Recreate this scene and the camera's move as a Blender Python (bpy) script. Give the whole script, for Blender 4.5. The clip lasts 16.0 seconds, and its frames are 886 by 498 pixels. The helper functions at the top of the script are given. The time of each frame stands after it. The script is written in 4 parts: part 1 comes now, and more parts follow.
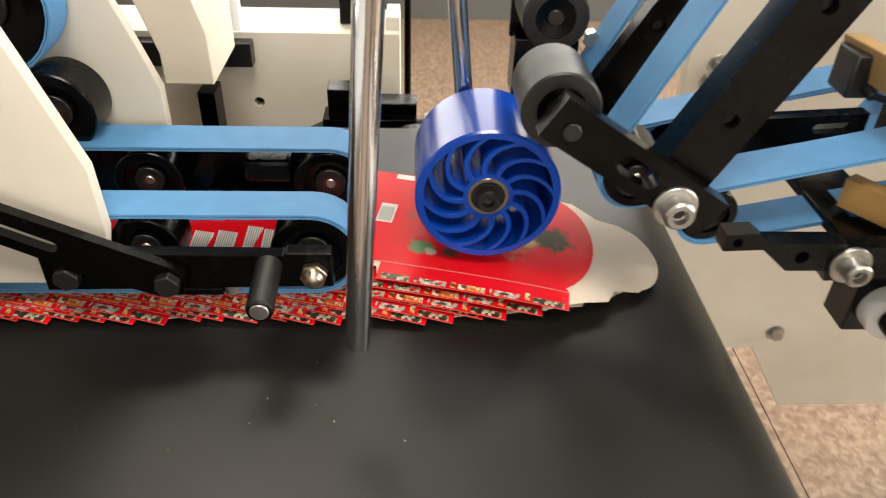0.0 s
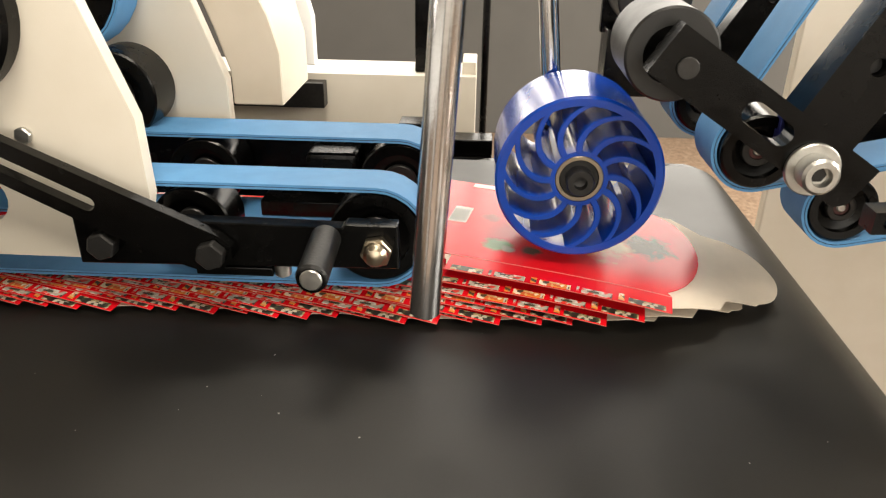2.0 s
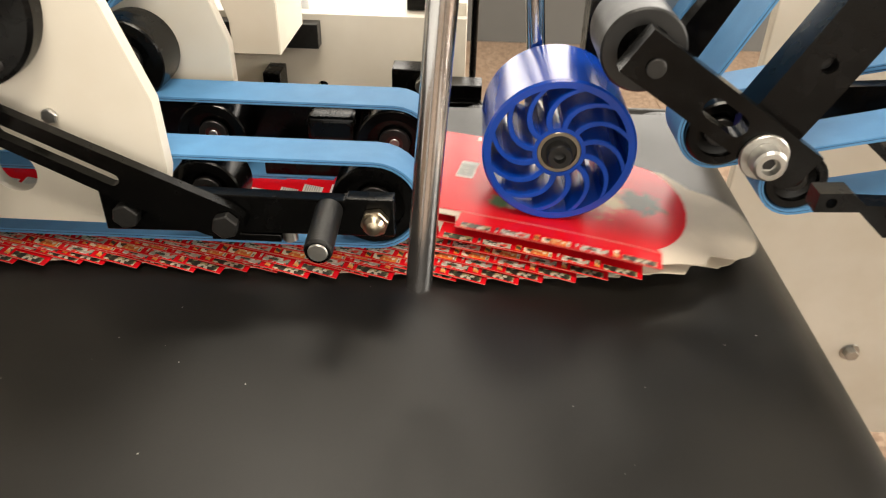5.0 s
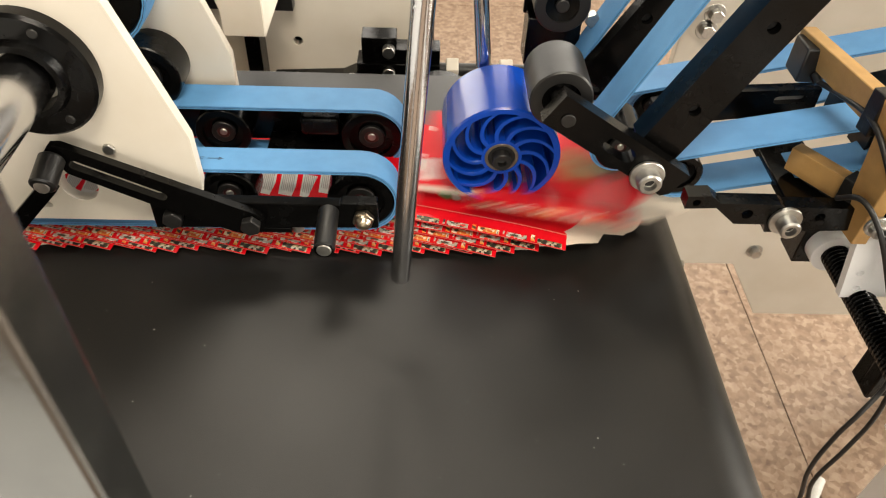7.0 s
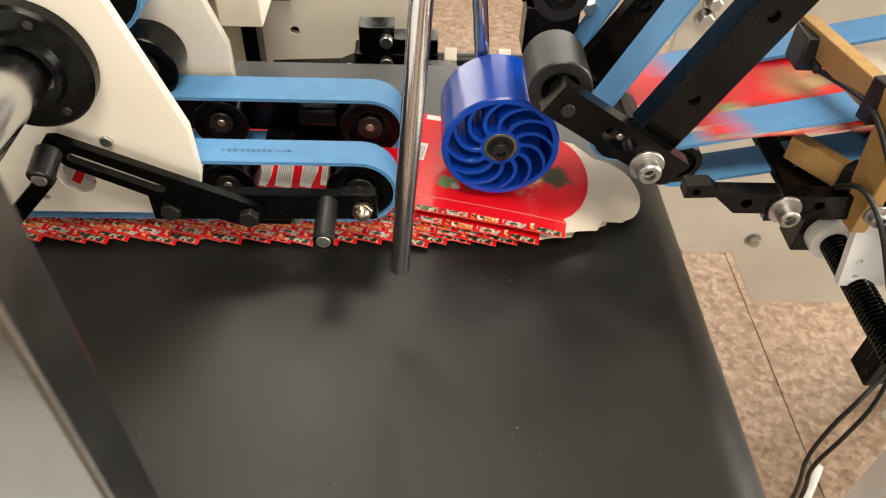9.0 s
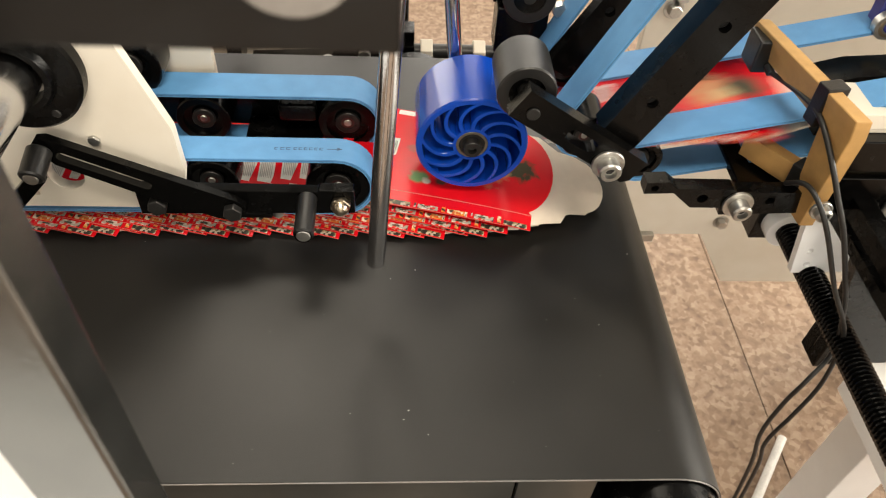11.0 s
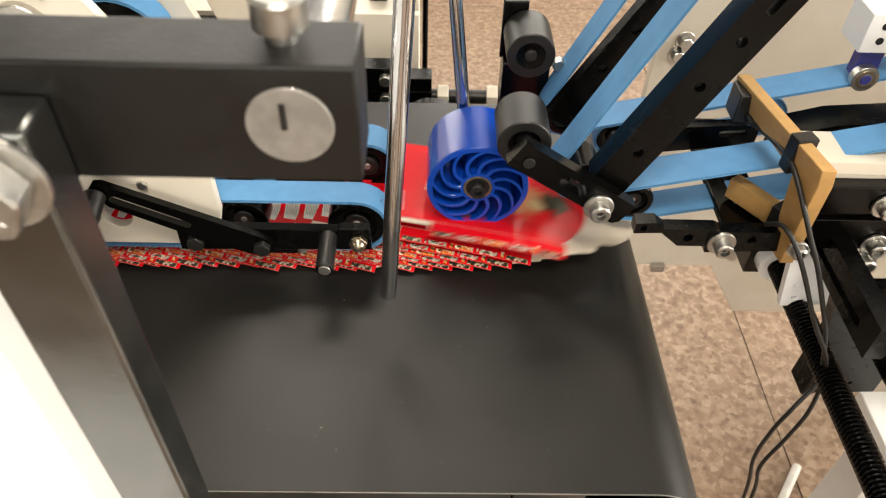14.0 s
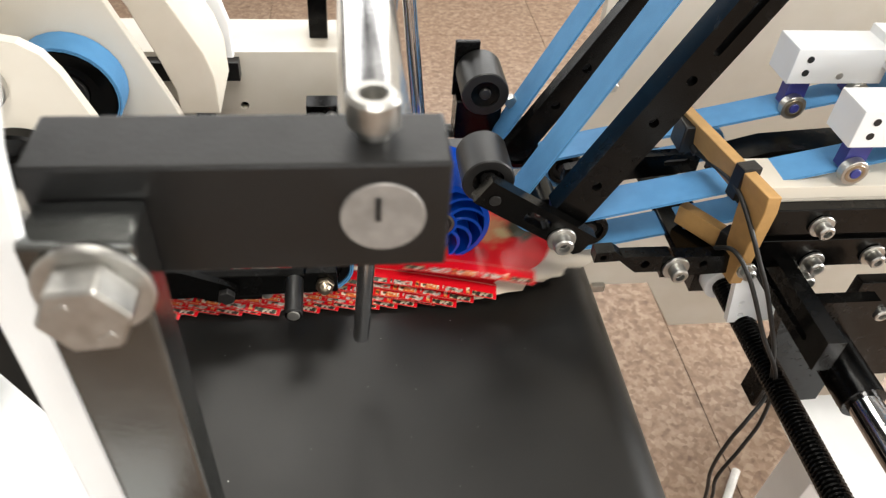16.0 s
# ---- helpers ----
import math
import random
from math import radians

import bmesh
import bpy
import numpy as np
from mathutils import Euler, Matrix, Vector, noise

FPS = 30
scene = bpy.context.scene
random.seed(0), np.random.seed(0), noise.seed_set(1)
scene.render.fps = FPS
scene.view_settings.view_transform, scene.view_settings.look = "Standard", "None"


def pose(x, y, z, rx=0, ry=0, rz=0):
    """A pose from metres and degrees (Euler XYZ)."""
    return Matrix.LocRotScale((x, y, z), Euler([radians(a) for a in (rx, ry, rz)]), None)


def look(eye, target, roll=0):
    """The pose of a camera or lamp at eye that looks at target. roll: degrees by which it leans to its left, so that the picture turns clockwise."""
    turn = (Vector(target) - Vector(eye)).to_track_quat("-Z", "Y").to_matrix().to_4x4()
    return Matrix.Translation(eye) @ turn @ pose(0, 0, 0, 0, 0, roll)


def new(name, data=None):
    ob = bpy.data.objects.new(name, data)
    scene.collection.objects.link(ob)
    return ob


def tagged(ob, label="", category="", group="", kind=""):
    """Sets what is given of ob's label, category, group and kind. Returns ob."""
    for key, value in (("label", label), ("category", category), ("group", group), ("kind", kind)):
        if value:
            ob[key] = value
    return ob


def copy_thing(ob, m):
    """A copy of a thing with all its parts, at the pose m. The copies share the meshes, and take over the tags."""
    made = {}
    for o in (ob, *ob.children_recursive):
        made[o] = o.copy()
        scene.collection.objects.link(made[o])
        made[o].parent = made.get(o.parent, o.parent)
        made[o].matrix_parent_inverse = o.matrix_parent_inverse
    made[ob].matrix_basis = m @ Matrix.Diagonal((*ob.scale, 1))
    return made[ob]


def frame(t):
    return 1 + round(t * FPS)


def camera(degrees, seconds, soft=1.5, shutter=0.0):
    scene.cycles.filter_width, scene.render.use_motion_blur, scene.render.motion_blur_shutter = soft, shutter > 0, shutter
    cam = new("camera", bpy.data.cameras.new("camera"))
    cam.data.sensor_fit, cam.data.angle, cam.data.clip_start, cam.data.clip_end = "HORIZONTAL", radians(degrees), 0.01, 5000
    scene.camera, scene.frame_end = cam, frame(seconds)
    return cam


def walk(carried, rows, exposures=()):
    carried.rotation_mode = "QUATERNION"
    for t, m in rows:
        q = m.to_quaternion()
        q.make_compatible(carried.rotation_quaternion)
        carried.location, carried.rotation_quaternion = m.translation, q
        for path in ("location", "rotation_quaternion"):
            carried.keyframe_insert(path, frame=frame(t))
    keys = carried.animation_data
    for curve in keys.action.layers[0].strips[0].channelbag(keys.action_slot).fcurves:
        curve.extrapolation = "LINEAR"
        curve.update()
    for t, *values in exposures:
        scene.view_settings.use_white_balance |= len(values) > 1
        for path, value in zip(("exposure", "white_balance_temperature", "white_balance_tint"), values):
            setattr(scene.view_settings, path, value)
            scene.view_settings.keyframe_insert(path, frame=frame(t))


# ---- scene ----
cam = camera(61.7, 16.0, soft=1.1, shutter=0.5)
PATH = [
    (0, (-0.018, 0.007, 1.093), (0.071, 1.631, -0.071), 2.0),
    (0.5, (-0.028, 0.026, 1.03), (0.036, 1.757, 0.031), 2.0),
    (1, (-0.026, 0.012, 1.008), (-0.028, 1.792, 0.097), 1.5),
    (1.5, (-0.025, 0.017, 1.001), (-0.083, 1.812, 0.122), 1.1),
    (2, (-0.024, 0.018, 0.999), (-0.11, 1.814, 0.124), 0.9),
    (2.5, (-0.025, 0.02, 0.994), (-0.124, 1.82, 0.129), 1.0),
    (3, (-0.023, 0.021, 0.995), (-0.126, 1.818, 0.122), 1.1),
    (3.5, (-0.02, 0.022, 0.998), (-0.119, 1.811, 0.108), 1.1),
    (4, (-0.021, 0.021, 0.996), (-0.111, 1.799, 0.085), 1.2),
    (4.2, (-0.021, 0.022, 0.996), (-0.11, 1.787, 0.06), 1.2),
    (6.5, (-0.033, -0.062, 1.188), (0.027, 1.395, -0.181), 3.0),
    (7, (-0.032, -0.058, 1.19), (0.036, 1.383, -0.196), 2.9),
    (7.5, (-0.031, -0.058, 1.191), (0.041, 1.374, -0.204), 2.9),
    (8, (-0.033, -0.057, 1.191), (0.042, 1.369, -0.21), 2.9),
    (8.5, (-0.033, -0.055, 1.187), (0.044, 1.368, -0.216), 2.9),
    (9, (-0.033, -0.057, 1.19), (0.041, 1.364, -0.215), 2.8),
    (11.5, (-0.024, -0.077, 1.241), (0.1045, 1.289, -0.222), 4.4),
    (12, (-0.016, -0.089, 1.26), (0.089, 1.277, -0.197), 3.9),
    (12.5, (-0.013, -0.095, 1.262), (0.065, 1.281, -0.186), 3.4),
    (13, (-0.015, -0.096, 1.263), (0.044, 1.296, -0.171), 2.9),
    (13.5, (-0.014, -0.097, 1.265), (0.035, 1.308, -0.157), 2.5),
    (14, (-0.014, -0.102, 1.268), (0.028, 1.315, -0.142), 2.1),
    (14.5, (-0.014, -0.105, 1.272), (0.033, 1.325, -0.125), 1.9),
    (15, (-0.013, -0.104, 1.273), (0.058, 1.337, -0.113), 2.0),
    (15.5, (-0.022, -0.104, 1.275), (0.115, 1.345, -0.097), 2.9),
    (16, (-0.049, -0.096, 1.28), (0.199, 1.351, -0.078), 4.9),
]
cam.data.dof.use_dof, cam.data.dof.focus_distance, cam.data.dof.aperture_fstop = True, 0.47, 24.0
walk(cam, [(t, look(eye, target, roll)) for t, eye, target, roll in PATH], exposures=[(0.0, 0.17, 6350, 10.0), (1.0, 0.23, 6550, 10.0), (13.5, 0.21, 6550, 10.0), (15.0, 0.08, 6250, 10.0), (16.0, 0.06, 5900, 10.0)])

# ---- light ----
world = bpy.data.worlds.new("world")
scene.world = world
world.use_nodes = True
wn, wl = world.node_tree.nodes, world.node_tree.links
sky = wn.new("ShaderNodeTexSky")
sky.sky_type, sky.sun_disc = "NISHITA", False
sky.sun_elevation, sky.sun_rotation = radians(40), radians(60)
wl.new(sky.outputs[0], wn["Background"].inputs[0])
wn["Background"].inputs[1].default_value = 0.05
scene.view_settings.exposure = 0.0


def area(name, eye, target, sx, sy, watts, colour):
    lamp = bpy.data.lights.new(name, "AREA")
    lamp.shape, lamp.size, lamp.size_y, lamp.energy, lamp.color = "RECTANGLE", sx, sy, watts, colour
    ob = new(name, lamp)
    ob.matrix_world = look(eye, target)
    return ob


area("window_light_east", (3.9, 0.6, 2.0), (0.0, 0.5, 0.9), 4.0, 1.6, 430, (1.0, 0.93, 0.81))
area("window_light_north", (-0.2, 3.23, 1.78), (-0.2, 0.0, 1.76), 3.8, 1.44, 80, (1.0, 0.92, 0.80))
# added fill from behind the camera, to brighten faces turned to -y
area("fill_light_south", (0.3, -3.5, 1.7), (0.3, 0.5, 1.0), 3.6, 1.5, 66, (1.0, 0.92, 0.80))
area("ceiling_light_lamp_a", (-0.35, 1.75, 3.40), (-0.35, 1.75, 0.0), 1.2, 0.6, 24, (1.0, 0.91, 0.76))
area("ceiling_light_lamp_b", (0.6, 2.9, 3.40), (0.6, 2.9, 0.0), 1.2, 0.6, 16, (1.0, 0.91, 0.76))
# added overhead fill that brightens the cards, set where its reflection stays hidden
area("fill_light_overhead", (0.2, -0.9, 3.40), (0.2, -0.9, 0.0), 1.2, 0.6, 62, (1.0, 0.91, 0.76))


# ---- materials ----
def material(name, colour, rough=0.5, metal=0.0, grain=0.0, scale=60.0, bump=0.0, bump_scale=400.0, coat=0.0, tint=None, spec=0.5, rough_var=0.0):
    """A principled surface whose colour wavers at two scales, with fine relief."""
    m = bpy.data.materials.new(name)
    m.use_nodes = True
    n, l = m.node_tree.nodes, m.node_tree.links
    p = n["Principled BSDF"]
    p.inputs["Roughness"].default_value, p.inputs["Metallic"].default_value = rough, metal
    p.inputs["Coat Weight"].default_value, p.inputs["Coat Roughness"].default_value = coat, 0.12
    p.inputs["Specular IOR Level"].default_value = spec
    p.inputs["Base Color"].default_value = (*colour, 1)
    geo = n.new("ShaderNodeNewGeometry")
    if grain or rough_var:
        big, small, add = n.new("ShaderNodeTexNoise"), n.new("ShaderNodeTexNoise"), n.new("ShaderNodeMath")
        big.inputs["Scale"].default_value, small.inputs["Scale"].default_value = scale * 0.15, scale
        big.inputs["Detail"].default_value, small.inputs["Detail"].default_value = 3, 5
        l.new(geo.outputs["Position"], big.inputs["Vector"])
        l.new(geo.outputs["Position"], small.inputs["Vector"])
        add.operation = "ADD"
        l.new(big.outputs["Fac"], add.inputs[0])
        l.new(small.outputs["Fac"], add.inputs[1])
        if grain:
            ramp = n.new("ShaderNodeValToRGB")
            other = tint or tuple(c * (1 - grain) for c in colour)
            ramp.color_ramp.elements[0].position, ramp.color_ramp.elements[0].color = 0.38, (*other, 1)
            ramp.color_ramp.elements[1].position, ramp.color_ramp.elements[1].color = 0.62, (*colour, 1)
            half = n.new("ShaderNodeMath")
            half.operation, half.inputs[1].default_value = "MULTIPLY", 0.5
            l.new(add.outputs[0], half.inputs[0])
            l.new(half.outputs[0], ramp.inputs[0])
            l.new(ramp.outputs[0], p.inputs["Base Color"])
        if rough_var:
            mr = n.new("ShaderNodeMapRange")
            mr.inputs[1].default_value, mr.inputs[2].default_value = 0.7, 1.3
            mr.inputs[3].default_value, mr.inputs[4].default_value = max(0.02, rough - rough_var), rough + rough_var
            l.new(add.outputs[0], mr.inputs[0])
            l.new(mr.outputs[0], p.inputs["Roughness"])
    if bump:
        tex, b = n.new("ShaderNodeTexNoise"), n.new("ShaderNodeBump")
        tex.inputs["Scale"].default_value, tex.inputs["Detail"].default_value = bump_scale, 4
        l.new(geo.outputs["Position"], tex.inputs["Vector"])
        b.inputs["Strength"].default_value, b.inputs["Distance"].default_value = bump, 0.001
        l.new(tex.outputs["Fac"], b.inputs["Height"])
        l.new(b.outputs[0], p.inputs["Normal"])
    return m


BLACK = material("black_anodised_metal", (0.0018, 0.0017, 0.0016), 0.23, 0.0, 0.35, 120, 0.05, 900, rough_var=0.08, spec=0.22)
BLACK_SATIN = material("black_satin_rubber", (0.005, 0.0048, 0.0046), 0.38, 0.0, 0.3, 90, 0.2, 700, rough_var=0.08)
GREY_ROLLER = material("dark_grey_rubber_roller", (0.0095, 0.0090, 0.0085), 0.42, 0.0, 0.35, 90, 0.06, 1600, rough_var=0.06)
CREAM = material("cream_powder_coat", (0.71, 0.66, 0.575), 0.45, 0.0, 0.06, 25, 0.09, 1800, tint=(0.66, 0.605, 0.51))
WHITE = material("white_paint", (0.84, 0.845, 0.85), 0.4, 0.0, 0.05, 30, 0.15, 1200)
BELT = material("blue_belt_fabric", (0.105, 0.295, 0.56), 0.6, 0.0, 0.12, 70, 0.25, 2200, tint=(0.085, 0.25, 0.49), spec=0.35)
BELT_CORE = material("dark_belt_core", (0.012, 0.03, 0.06), 0.7)
CHROME = material("polished_steel", (0.62, 0.62, 0.63), 0.16, 1.0, 0.08, 40, 0.05, 600, rough_var=0.06)
STEEL = material("zinc_plated_steel", (0.56, 0.55, 0.52), 0.36, 1.0, 0.2, 300, 0.1, 900, rough_var=0.08)
NICKEL = material("warm_nickel", (0.46, 0.39, 0.29), 0.3, 1.0, 0.1, 200)
DARK_STEEL = material("blackened_steel", (0.035, 0.034, 0.033), 0.4, 0.6, 0.3, 300, 0.1, 900)
WHEEL_BLUE = material("glossy_blue_plastic", (0.003, 0.052, 0.40), 0.2, 0.0, 0.08, 60, 0.02, 300, coat=0.2, rough_var=0.05)
PVC = material("black_conveyor_belt", (0.0082, 0.0076, 0.0066), 0.42, 0.0, 0.35, 14, 0.10, 1800, rough_var=0.06, spec=0.52)
SATIN_BAR = material("satin_black_bar", (0.0030, 0.0029, 0.0028), 0.42, 0.0, 0.3, 120, 0.08, 900, rough_var=0.08, spec=0.5)
RED = material("red_printed_card", (0.72, 0.006, 0.014), 0.21, 0.0, 0.06, 60, 0.015, 500, spec=0.36)
CARD = material("uncoated_cream_card", (0.68, 0.59, 0.48), 0.55, 0.0, 0.06, 120, 0.1, 900)
PALE_RED = material("pale_red_fold", (0.66, 0.15, 0.12), 0.4)
LABEL = material("white_print", (0.72, 0.70, 0.66), 0.4, 0.0, 0.2, 300)
DARK_PRINT = material("dark_green_print", (0.06, 0.07, 0.045), 0.4, 0.0, 0.5, 500)
def printed_red():
    """Glossy red card with a few soft printed spots at fixed places on the card."""
    m = RED.copy()
    m.name = "red_card_with_print"
    n, l = m.node_tree.nodes, m.node_tree.links
    p = n["Principled BSDF"]
    base = p.inputs["Base Color"].links[0].from_socket
    tex, noi = n.new("ShaderNodeTexCoord"), n.new("ShaderNodeTexNoise")
    noi.inputs["Scale"].default_value, noi.inputs["Detail"].default_value = 130, 4
    l.new(tex.outputs["Object"], noi.inputs["Vector"])
    for (x, y), size, soft, colour in (((-0.040, 0.064), 0.020, 0.012, (0.55, 0.24, 0.11)), ((-0.014, 0.068), 0.015, 0.007, (0.05, 0.045, 0.02)), ((-0.030, 0.060), 0.008, 0.004, (0.55, 0.40, 0.20)),
                                       ((-0.094, 0.037), 0.0085, 0.004, (0.16, 0.30, 0.12)), ((-0.088, 0.033), 0.004, 0.002, (0.62, 0.55, 0.45)), ((-0.076, 0.036), 0.005, 0.003, (0.10, 0.05, 0.03)), ((-0.105, 0.070), 0.005, 0.003, (0.45, 0.05, 0.04))):
        sub, ln, ad, mr, mx = n.new("ShaderNodeVectorMath"), n.new("ShaderNodeVectorMath"), n.new("ShaderNodeMath"), n.new("ShaderNodeMapRange"), n.new("ShaderNodeMixRGB")
        sub.operation, ln.operation, ad.operation = "MULTIPLY_ADD", "LENGTH", "MULTIPLY_ADD"
        sub.inputs[1].default_value, sub.inputs[2].default_value = (1, 1, 0), (-x, -y, 0)
        l.new(tex.outputs["Object"], sub.inputs[0])
        l.new(sub.outputs[0], ln.inputs[0])
        l.new(noi.outputs["Fac"], ad.inputs[0])
        ad.inputs[1].default_value = size * 1.6
        l.new(ln.outputs["Value"], ad.inputs[2])
        mr.inputs[1].default_value, mr.inputs[2].default_value = size * 1.45, size * 1.45 + soft
        mr.inputs[3].default_value, mr.inputs[4].default_value = 1.0, 0.0
        l.new(ad.outputs[0], mr.inputs[0])
        l.new(mr.outputs[0], mx.inputs[0])
        l.new(base, mx.inputs[1])
        mx.inputs[2].default_value = (*colour, 1)
        base = mx.outputs[0]
    l.new(base, p.inputs["Base Color"])
    return m


PRINTED = printed_red()
def busy(name, colours, scale):
    """Small colourful printing: cells that take one of a few inks."""
    m = bpy.data.materials.new(name)
    m.use_nodes = True
    n, l = m.node_tree.nodes, m.node_tree.links
    p = n["Principled BSDF"]
    p.inputs["Roughness"].default_value = 0.35
    tex, vor, sep, ramp = n.new("ShaderNodeTexCoord"), n.new("ShaderNodeTexVoronoi"), n.new("ShaderNodeSeparateColor"), n.new("ShaderNodeValToRGB")
    vor.inputs["Scale"].default_value = scale
    l.new(tex.outputs["Object"], vor.inputs["Vector"])
    l.new(vor.outputs["Color"], sep.inputs[0])
    l.new(sep.outputs[0], ramp.inputs[0])
    ramp.color_ramp.interpolation = "CONSTANT"
    e = ramp.color_ramp.elements
    e[0].position, e[0].color = 0.0, (*colours[0], 1)
    e[1].position, e[1].color = 1.0 / len(colours), (*colours[1], 1)
    for k in range(2, len(colours)):
        e.new(k / len(colours)).color = (*colours[k], 1)
    l.new(ramp.outputs[0], p.inputs["Base Color"])
    return m


PHOTO = busy("dark_food_picture", ((0.02, 0.02, 0.015), (0.34, 0.25, 0.11), (0.05, 0.06, 0.03), (0.50, 0.46, 0.36), (0.02, 0.015, 0.01)), 520)
PACK = busy("white_pack_picture", ((0.66, 0.63, 0.57), (0.03, 0.028, 0.02), (0.45, 0.42, 0.34), (0.42, 0.40, 0.33), (0.68, 0.04, 0.02)), 430)
AMBER = busy("amber_pack_picture", ((0.76, 0.24, 0.03), (0.70, 0.42, 0.17), (0.80, 0.70, 0.55), (0.62, 0.12, 0.02), (0.06, 0.045, 0.025)), 430)
STONE_PRINT = material("grey_print", (0.33, 0.31, 0.29), 0.45)
TAN = material("tan_resin_board", (0.50, 0.29, 0.10), 0.5, 0.0, 0.2, 90, 0.15, 700)
UPRIGHT = material("black_oxide_steel", (0.19, 0.195, 0.19), 0.20, 0.95, 0.3, 60, 0.04, 500, rough_var=0.06)
BED_GREY = material("dark_grey_sheet_steel", (0.16, 0.165, 0.155), 0.32, 0.8, 0.2, 40)
WALL_DARK = material("dark_grey_wall_paint", (0.10, 0.098, 0.095), 0.7, 0.0, 0.1, 6, 0.1, 300)
WALL_LIGHT = material("off_white_wall_paint", (0.62, 0.60, 0.56), 0.8, 0.0, 0.06, 6, 0.1, 300)
CEILING = material("dull_grey_ceiling", (0.13, 0.127, 0.12), 0.9, 0.0, 0.1, 4)
FRAME_GREY = material("grey_aluminium", (0.33, 0.32, 0.31), 0.4, 0.7, 0.15, 90)
CABLE = material("black_cable_sheath", (0.010, 0.0095, 0.009), 0.45)
NAVY = material("navy_plastic", (0.03, 0.035, 0.20), 0.4)
SEAL = material("dark_red_rubber", (0.060, 0.014, 0.012), 0.5)
SHAFT_END = material("dull_turned_steel", (0.36, 0.34, 0.32), 0.5, 0.4, 0.3, 250, 0.1, 700)
INK = material("dark_blue_ink", (0.03, 0.08, 0.16), 0.6)
GROUT = material("dark_grout", (0.10, 0.075, 0.06), 0.9)


def granite():
    m = bpy.data.materials.new("brown_granite_tile")
    m.use_nodes = True
    n, l = m.node_tree.nodes, m.node_tree.links
    p = n["Principled BSDF"]
    p.inputs["Roughness"].default_value = 0.42
    geo, info = n.new("ShaderNodeNewGeometry"), n.new("ShaderNodeObjectInfo")
    vor, noi, mix, ramp = n.new("ShaderNodeTexVoronoi"), n.new("ShaderNodeTexNoise"), n.new("ShaderNodeMath"), n.new("ShaderNodeValToRGB")
    vor.inputs["Scale"].default_value, noi.inputs["Scale"].default_value, noi.inputs["Detail"].default_value = 95, 48, 7
    l.new(geo.outputs["Position"], vor.inputs["Vector"])
    l.new(geo.outputs["Position"], noi.inputs["Vector"])
    sep = n.new("ShaderNodeSeparateColor")
    l.new(vor.outputs["Color"], sep.inputs[0])
    mix.operation = "MULTIPLY_ADD"
    l.new(sep.outputs[0], mix.inputs[0])
    mix.inputs[1].default_value = 0.45
    l.new(noi.outputs["Fac"], mix.inputs[2])
    half = n.new("ShaderNodeMath")
    half.operation, half.inputs[1].default_value = "MULTIPLY", 0.7
    l.new(mix.outputs[0], half.inputs[0])
    l.new(half.outputs[0], ramp.inputs[0])
    e = ramp.color_ramp.elements
    e[0].position, e[0].color = 0.22, (0.13, 0.080, 0.052, 1)
    e[1].position, e[1].color = 0.80, (0.36, 0.27, 0.195, 1)
    mid = e.new(0.48)
    mid.color = (0.225, 0.150, 0.100, 1)
    hsv, mr = n.new("ShaderNodeHueSaturation"), n.new("ShaderNodeMapRange")
    mr.inputs[3].default_value, mr.inputs[4].default_value = 0.92, 1.08
    l.new(info.outputs["Random"], mr.inputs[0])
    l.new(mr.outputs[0], hsv.inputs["Value"])
    l.new(ramp.outputs[0], hsv.inputs["Color"])
    l.new(hsv.outputs[0], p.inputs["Base Color"])
    return m


GRANITE = granite()


# ---- building tools ----
def thing(name, label, category, group="", at=(0, 0, 0)):
    ob = tagged(new(name), label, category, group)
    ob.empty_display_size = 0.02
    ob.location = at
    return ob


def part(name, bm, mat, parent, label="", smooth=21):
    """Links a bmesh, drawn in the world's space, as one mesh under its thing or part."""
    bmesh.ops.recalc_face_normals(bm, faces=bm.faces[:])
    for f in bm.faces:
        f.smooth = True
    for e in bm.edges:
        if len(e.link_faces) == 2 and e.calc_face_angle(0) > radians(smooth):
            e.smooth = False
    me = bpy.data.meshes.new(name)
    bm.to_mesh(me)
    bm.free()
    me.materials.append(mat)
    ob = new(name, me)
    if parent is not None:
        ob.parent = parent
        base = parent
        shift = Vector((0, 0, 0))
        while base is not None:
            shift += base.location
            base = base.parent
        ob.location = -shift
    if label:
        ob["label"] = label
    return ob


def structure(name, bm, mat, label, category):
    return tagged(part(name, bm, mat, None), label, category, kind="structure")


def bevel(bm, width, segments=2, angle=30):
    if width:
        edges = [e for e in bm.edges if len(e.link_faces) == 2 and e.calc_face_angle(0) > radians(angle)]
        bmesh.ops.bevel(bm, geom=edges, offset=width, segments=segments, affect="EDGES", profile=0.5, clamp_overlap=True)
    return bm


def box(lo, hi, r=0.0008, turn=None, bm=None):
    """A box between two corners; turn: a matrix about its middle."""
    b = bmesh.new()
    bmesh.ops.create_cube(b, size=1)
    mid, size = (Vector(lo) + Vector(hi)) / 2, Vector(hi) - Vector(lo)
    bmesh.ops.scale(b, vec=size, verts=b.verts)
    bevel(b, r)
    bmesh.ops.transform(b, matrix=Matrix.Translation(mid) @ (turn or Matrix()), verts=b.verts)
    return join(bm, b)


def join(bm, other):
    if bm is None:
        return other
    me = bpy.data.meshes.new("joined")
    other.to_mesh(me)
    other.free()
    bm.from_mesh(me)
    bpy.data.meshes.remove(me)
    return bm


